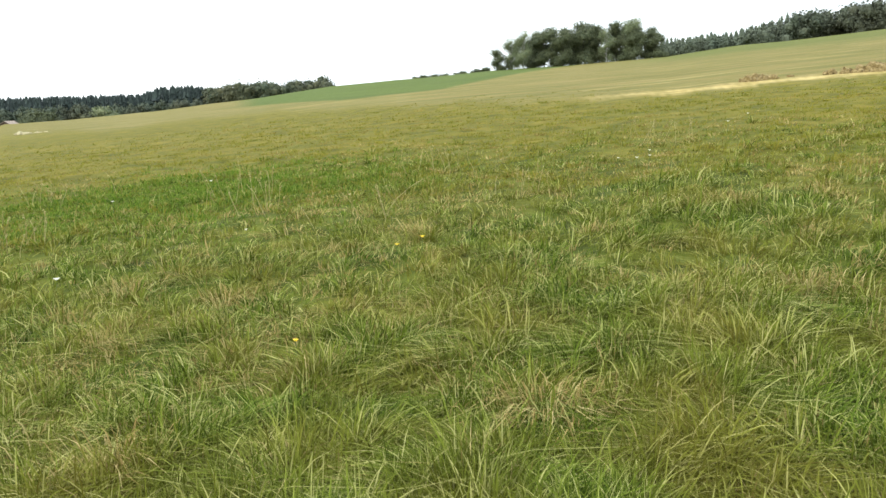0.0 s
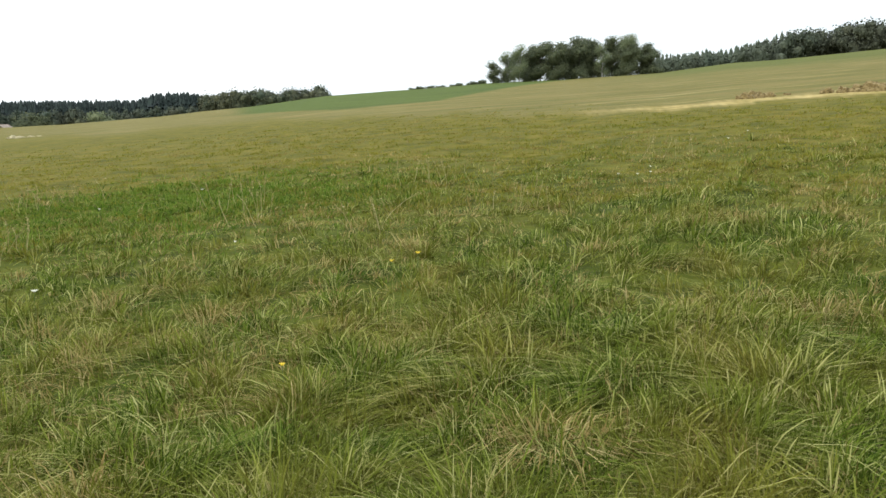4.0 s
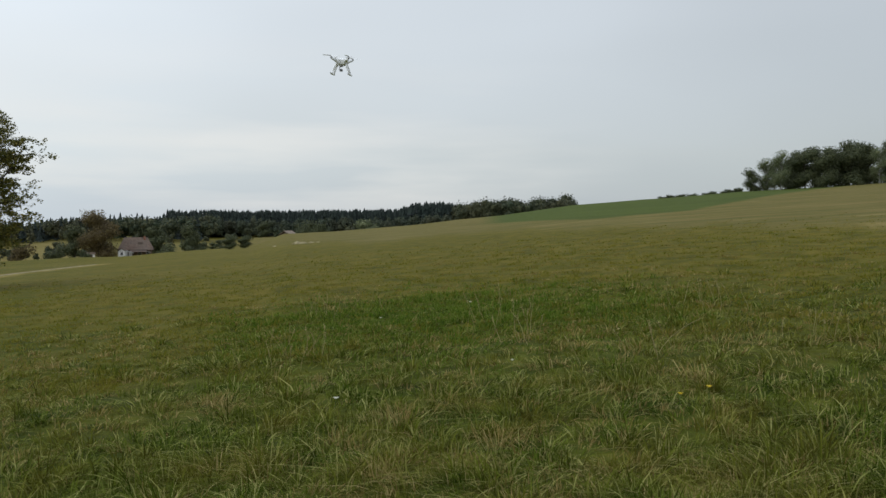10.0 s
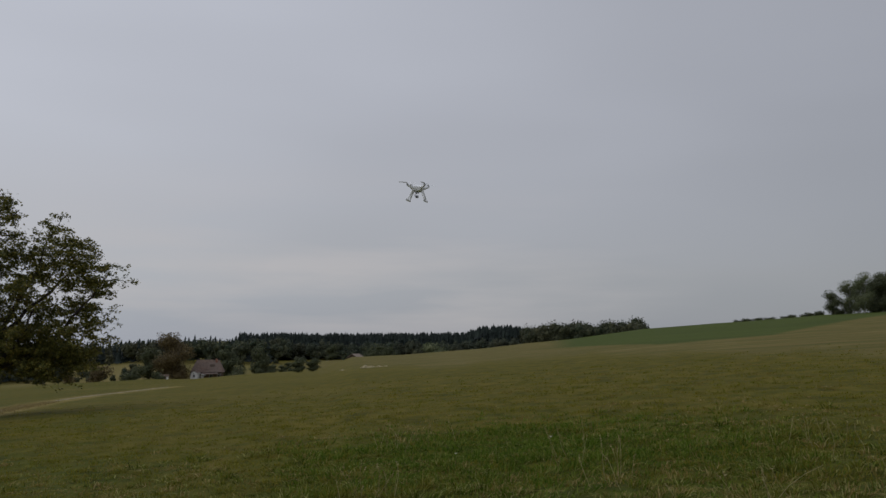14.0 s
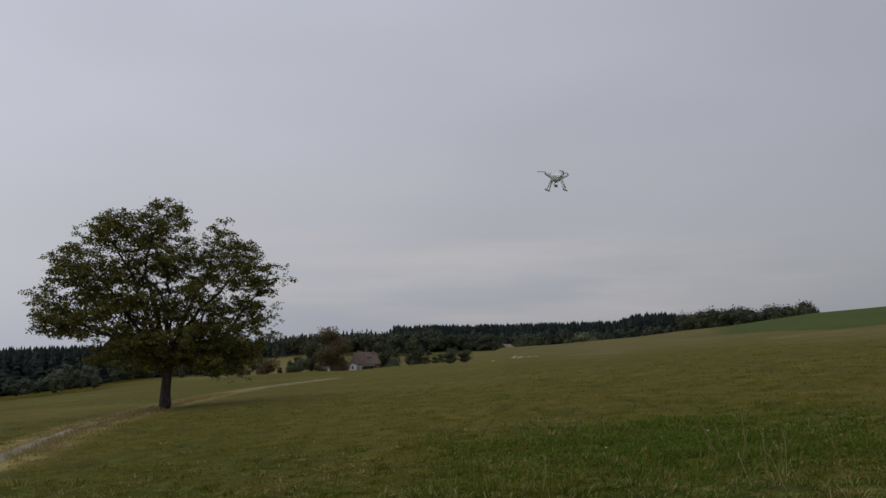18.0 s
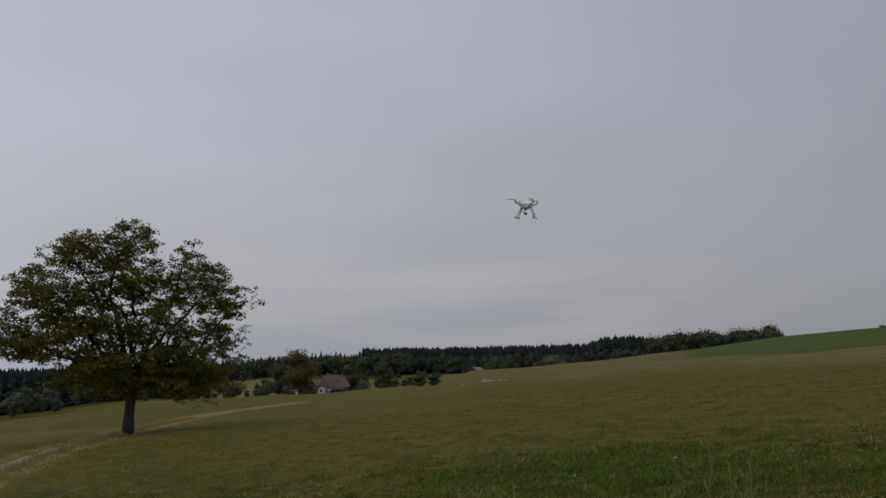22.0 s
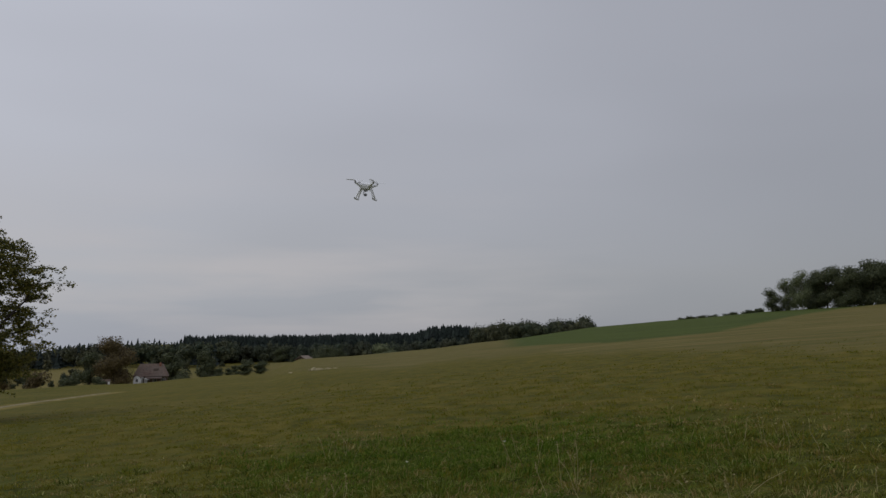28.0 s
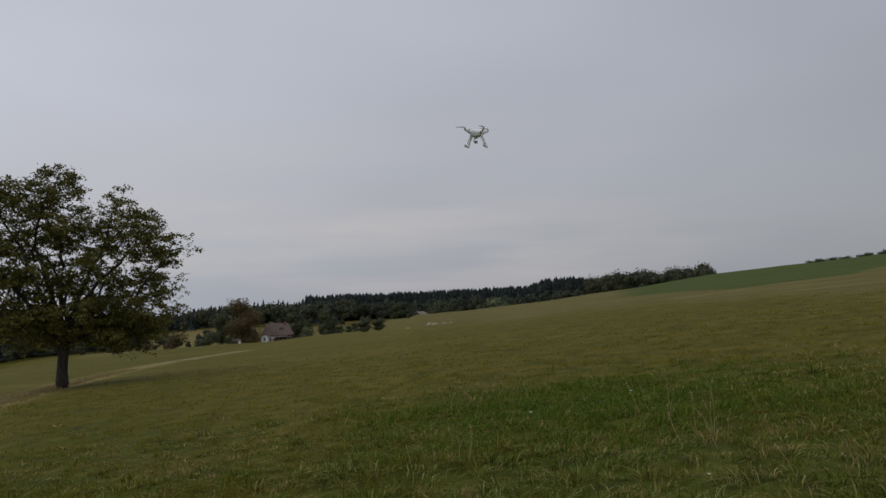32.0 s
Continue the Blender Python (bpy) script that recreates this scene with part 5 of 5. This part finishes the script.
def straw_tuft(x, y, spread, n, seed):
    """A flattened tuft of bleached grass."""
    rng = np.random.default_rng(seed)
    root = empty("straw_tuft", Matrix.Translation((x, y, ground_at(x, y))), "flattened tuft of bleached dry grass", "grass tuft", "tufts of dry grass")
    V, F = [], []
    for k in range(n):
        a, r = rng.uniform(0, 6.28), abs(rng.normal()) * spread * 0.5
        b = Vector((math.cos(a) * r, math.sin(a) * r, 0.0))
        d = Vector((math.cos(a + rng.normal() * 0.6), math.sin(a + rng.normal() * 0.6), 0))
        ln = rng.uniform(0.1, 0.26)
        s = Vector((-d.y, d.x, 0)) * 0.0019
        mid = b + d * ln * 0.45 + Vector((0, 0, ln * 0.6))
        tip = b + d * ln * 0.95 + Vector((0, 0, ln * rng.uniform(0.3, 0.75)))
        i = len(V)
        V += [tuple(b - s), tuple(b + s), tuple(mid + s), tuple(mid - s), tuple(tip)]
        F += [(i, i + 1, i + 2), (i, i + 2, i + 3), (i + 3, i + 2, i + 4)]
    tagged(part("straw", mesh_np("straw", np.array(V), np.array(F), M_STRAW), root), kind="stuff")


def tufts():
    for k, (x, y, s, n, t) in enumerate(((-2.5, 11.6, 0.35, 11, 0.55), (-1.9, 9.9, 0.3, 9, 0.5), (-0.3, 8.7, 0.25, 8, 0.42), (1.4, 9.6, 0.3, 8, 0.4),
                                         (-4.6, 9.3, 0.3, 16, 0.42), (0.9, 12.6, 0.4, 18, 0.45), (-5.7, 13.5, 0.5, 20, 0.45), (4.9, 14.4, 0.5, 18, 0.45))):
        stalk_tuft(x, y, s, n, t, 90 + k)
    for k, (x, y, s, n) in enumerate(((0.62, 3.05, 0.26, 330), (-1.2, 3.0, 0.22, 120), (-2.2, 6.2, 0.4, 160), (-1.3, 5.6, 0.3, 90), (2.6, 4.6, 0.3, 90),
                                      (0.2, 7.5, 0.35, 110), (3.4, 7.4, 0.4, 120), (-4.4, 7.0, 0.4, 120), (-0.4, 2.7, 0.2, 60))):
        straw_tuft(x, y, s, n, 120 + k)


farmhouse()
barn()
garden_hut()
valley_trees()
heaps()
drone()
flowers()
tufts()


# ---- grass ----
def patches(x, y):
    """Slow variation over the meadow, about -1 to 1."""
    return (np.sin(0.9 * x + 1.7 * np.sin(0.6 * y + 0.5)) + np.sin(1.1 * y - 0.7 * x + 1.2 * np.sin(0.8 * x)) +
            0.7 * np.sin(2.3 * x + 0.9 * y) * np.sin(1.9 * y - 0.6 * x + 2)) / 2.7


def blade_mesh(name, n, r0, r1, az0, az1, seed, tall, width, mat, dry=False, tuft=12, only=None, bends=1, fade=(15, 46), open_=0.45):
    """Curved grass blades that fan out of tufts, denser towards the foreground, as one mesh; bends: joints of a blade."""
    rng = np.random.default_rng(seed)
    k = n // tuft
    r = r0 * (r1 / r0) ** rng.uniform(0, 1, k)
    az = np.radians(rng.uniform(az0, az1, k))
    tx, ty = -np.sin(az) * r, np.cos(az) * r
    p = patches(tx, ty)
    fine = patches(tx * 9.0 + 5, ty * 9.0)
    keep = track_distance(tx, ty) > 0.9
    bearing = np.degrees(np.arctan2(-tx, ty))
    keep &= ~((bearing > 38) & (bearing < 70) & (np.hypot(tx, ty) < 4.3))
    edge = np.interp(bearing, EDGE_AZ, MEADOW_EDGE_R)
    keep &= rng.uniform(0, 1, k) > smooth(-8, -18, bearing) * smooth(0.8, 0.95, np.hypot(tx, ty) / edge)
    keep &= rng.uniform(0, 1, k) > smooth(*fade, np.hypot(tx, ty))
    chance = 0.2 + 0.8 * smooth(-0.4, 0.7, -p) if dry else open_ + (1 - open_) * smooth(-0.7, 0.4, 0.5 * p + 0.9 * fine)
    if only is not None:
        chance = only(tx, ty)
    else:
        chance = chance * (1 - (0.85 if dry else 0.35) * lush(tx, ty))
    keep &= rng.uniform(0, 1, k) < chance
    tx, ty, p, fine = tx[keep], ty[keep], p[keep], fine[keep]
    k = len(tx)
    clump = 0.45 * patches(tx * 2.2 + 9, ty * 2.2 - 4) + 0.75 * fine
    size = rng.uniform(0.55, 1.3, k) * np.clip(1 + 0.2 * p + 0.7 * clump, 0.3, 1.8)
    comb = 4.5 * patches(tx * 3.2 + 3, ty * 3.2) + rng.normal(size=k) * 0.6        # laid over in swirls
    flat = rng.uniform(0.4, 1.8, k)
    i = np.repeat(np.arange(k), tuft)
    n = len(i)
    rr = np.hypot(tx, ty)[i]
    a = rng.uniform(0, 2 * math.pi, n)
    out = np.abs(rng.normal(size=n)) * (0.035 + 0.004 * rr)
    x, y = tx[i] + np.cos(a) * out, ty[i] + np.sin(a) * out
    z = height(x, y) - 0.01
    h = tall * size[i] * rng.uniform(0.5, 1.2, n) * np.interp(rr, [3, 8, 14], [1.0, 0.85, 0.66])
    w = (width + 0.0007 * rr) * rng.uniform(0.7, 1.3, n)
    lean = np.abs(rng.normal(1.0, 0.45, n))
    dx = np.cos(a) + 0.9 * flat[i] * np.cos(comb[i])
    dy = np.sin(a) + 0.9 * flat[i] * np.sin(comb[i])
    t = a + rng.normal(size=n) * 0.9
    side = np.stack([-np.sin(t) * w * 0.5, np.cos(t) * w * 0.5, np.zeros(n)], 1)
    drop = np.minimum(lean * np.hypot(dx, dy), 1.9)

    def along(q):
        """The blade's midrib at the share q of its length: upright at the foot, arching over at the tip."""
        return np.stack([x + dx * lean * h * q ** 1.75, y + dy * lean * h * q ** 1.75, z + h * (1.05 * q - 0.42 * drop * q ** 2.4)], 1)

    b = np.stack([x, y, z], 1)
    cols = [b - side, b + side]
    for q in ((0.55,) if bends == 1 else (0.4, 0.75)):
        taper = 1.0 - 0.3 * q
        cols += [along(q) + side * taper, along(q) - side * taper]
    cols.append(along(1.0))
    v = np.stack(cols, 1).reshape(-1, 3)
    j = np.arange(n)[:, None] * len(cols)
    faces = [j + np.array([0, 1, 2, 3])]
    if bends == 2:
        faces.append(j + np.array([3, 2, 4, 5]))
    last = len(cols) - 3
    faces.append(j + (np.array([last + 1, last, last + 2])))
    return mesh_np(name, v, faces, mat)


def build_grass():
    for name, args, label in (
            ("near_grass", (135000, 1.3, 6.5, -40, 67, 40, 0.17, 0.0035, M_BLADE, False, 14, None, 2, (4.5, 6.5), 0.2), "long arching meadow grass in tussocks"),
            ("meadow_grass", (190000, 2.2, 18, -40, 67, 41, 0.12, 0.0034, M_BLADE, False, 10, None, 1, (13, 19), 0.3), "dense green meadow grass"),
            ("tufted_grass", (110000, 1.4, 20, -40, 67, 42, 0.18, 0.0038, M_BLADE, False, 22, None, 2, (8, 20), 0.15), "longer grass growing in tufts"),
            ("dry_grass", (125000, 1.4, 24, -40, 67, 43, 0.13, 0.0025, M_STRAW, True, 14, None, 1, (12, 25)), "dry straw-coloured grass between the green"),
            ("lush_grass", (120000, 7, 20, -4, 32, 46, 0.14, 0.0055, M_LUSH, False, 10, lush), "lush green grass on a damp patch"),
            ("outer_grass", (50000, 0.5, 20, 62, 325, 47, 0.14, 0.008, M_BLADE, False, 14), "meadow grass around the standpoint"),
            ("meadow_sward", (200000, 10, 64, -40, 67, 44, 0.1, 0.008, M_SWARD, False, 9, None, 1, (26, 56), 0.12), "green grass further up the meadow"),
            ("dry_sward", (95000, 10, 64, -40, 67, 45, 0.1, 0.004, M_SWARD_DRY, True, 7, None, 1, (26, 56)), "dry grass stalks further up the meadow")):
        tagged(new(name, blade_mesh(name, *args)), label, "grass", kind="stuff")
    # rough verge along the farm track
    rng = np.random.default_rng(48)
    pts = np.array(TRACK[2:])
    seg = rng.integers(0, 4, 1100)
    t = rng.uniform(0, 1, 1100)[:, None]
    d = pts[seg + 1] - pts[seg]
    nrm = np.stack([-d[:, 1], d[:, 0]], 1) / np.linalg.norm(d, axis=1)[:, None]
    side = np.where(rng.uniform(0, 1, 1100) < 0.7, -1.0, 1.0)
    c = pts[seg] + d * t + nrm * (side * (0.2 + np.abs(rng.normal(size=1100)) * 0.55))[:, None]
    b = np.repeat(c, 6, axis=0) + rng.normal(size=(len(c) * 6, 2)) * 0.1
    z = height(b[:, 0], b[:, 1])
    h = np.where(np.repeat(side, 6) < 0, rng.uniform(0.06, 0.24, len(b)), rng.uniform(0.05, 0.16, len(b)))
    off = rng.normal(size=(len(b), 2)) * 0.13
    w = 0.012
    v = np.stack([np.stack([b[:, 0] - w, b[:, 1], z - 0.02], 1), np.stack([b[:, 0] + w, b[:, 1] + 0.005, z - 0.02], 1),
                  np.stack([b[:, 0] + off[:, 0], b[:, 1] + off[:, 1], z + h], 1)], 1).reshape(-1, 3)
    f = np.arange(len(v)).reshape(-1, 3)
    tagged(new("verge_grass", mesh_np("verge_grass", v, f, M_VERGE)), "tall dry grass along the farm track", "grass", kind="stuff")


build_grass()
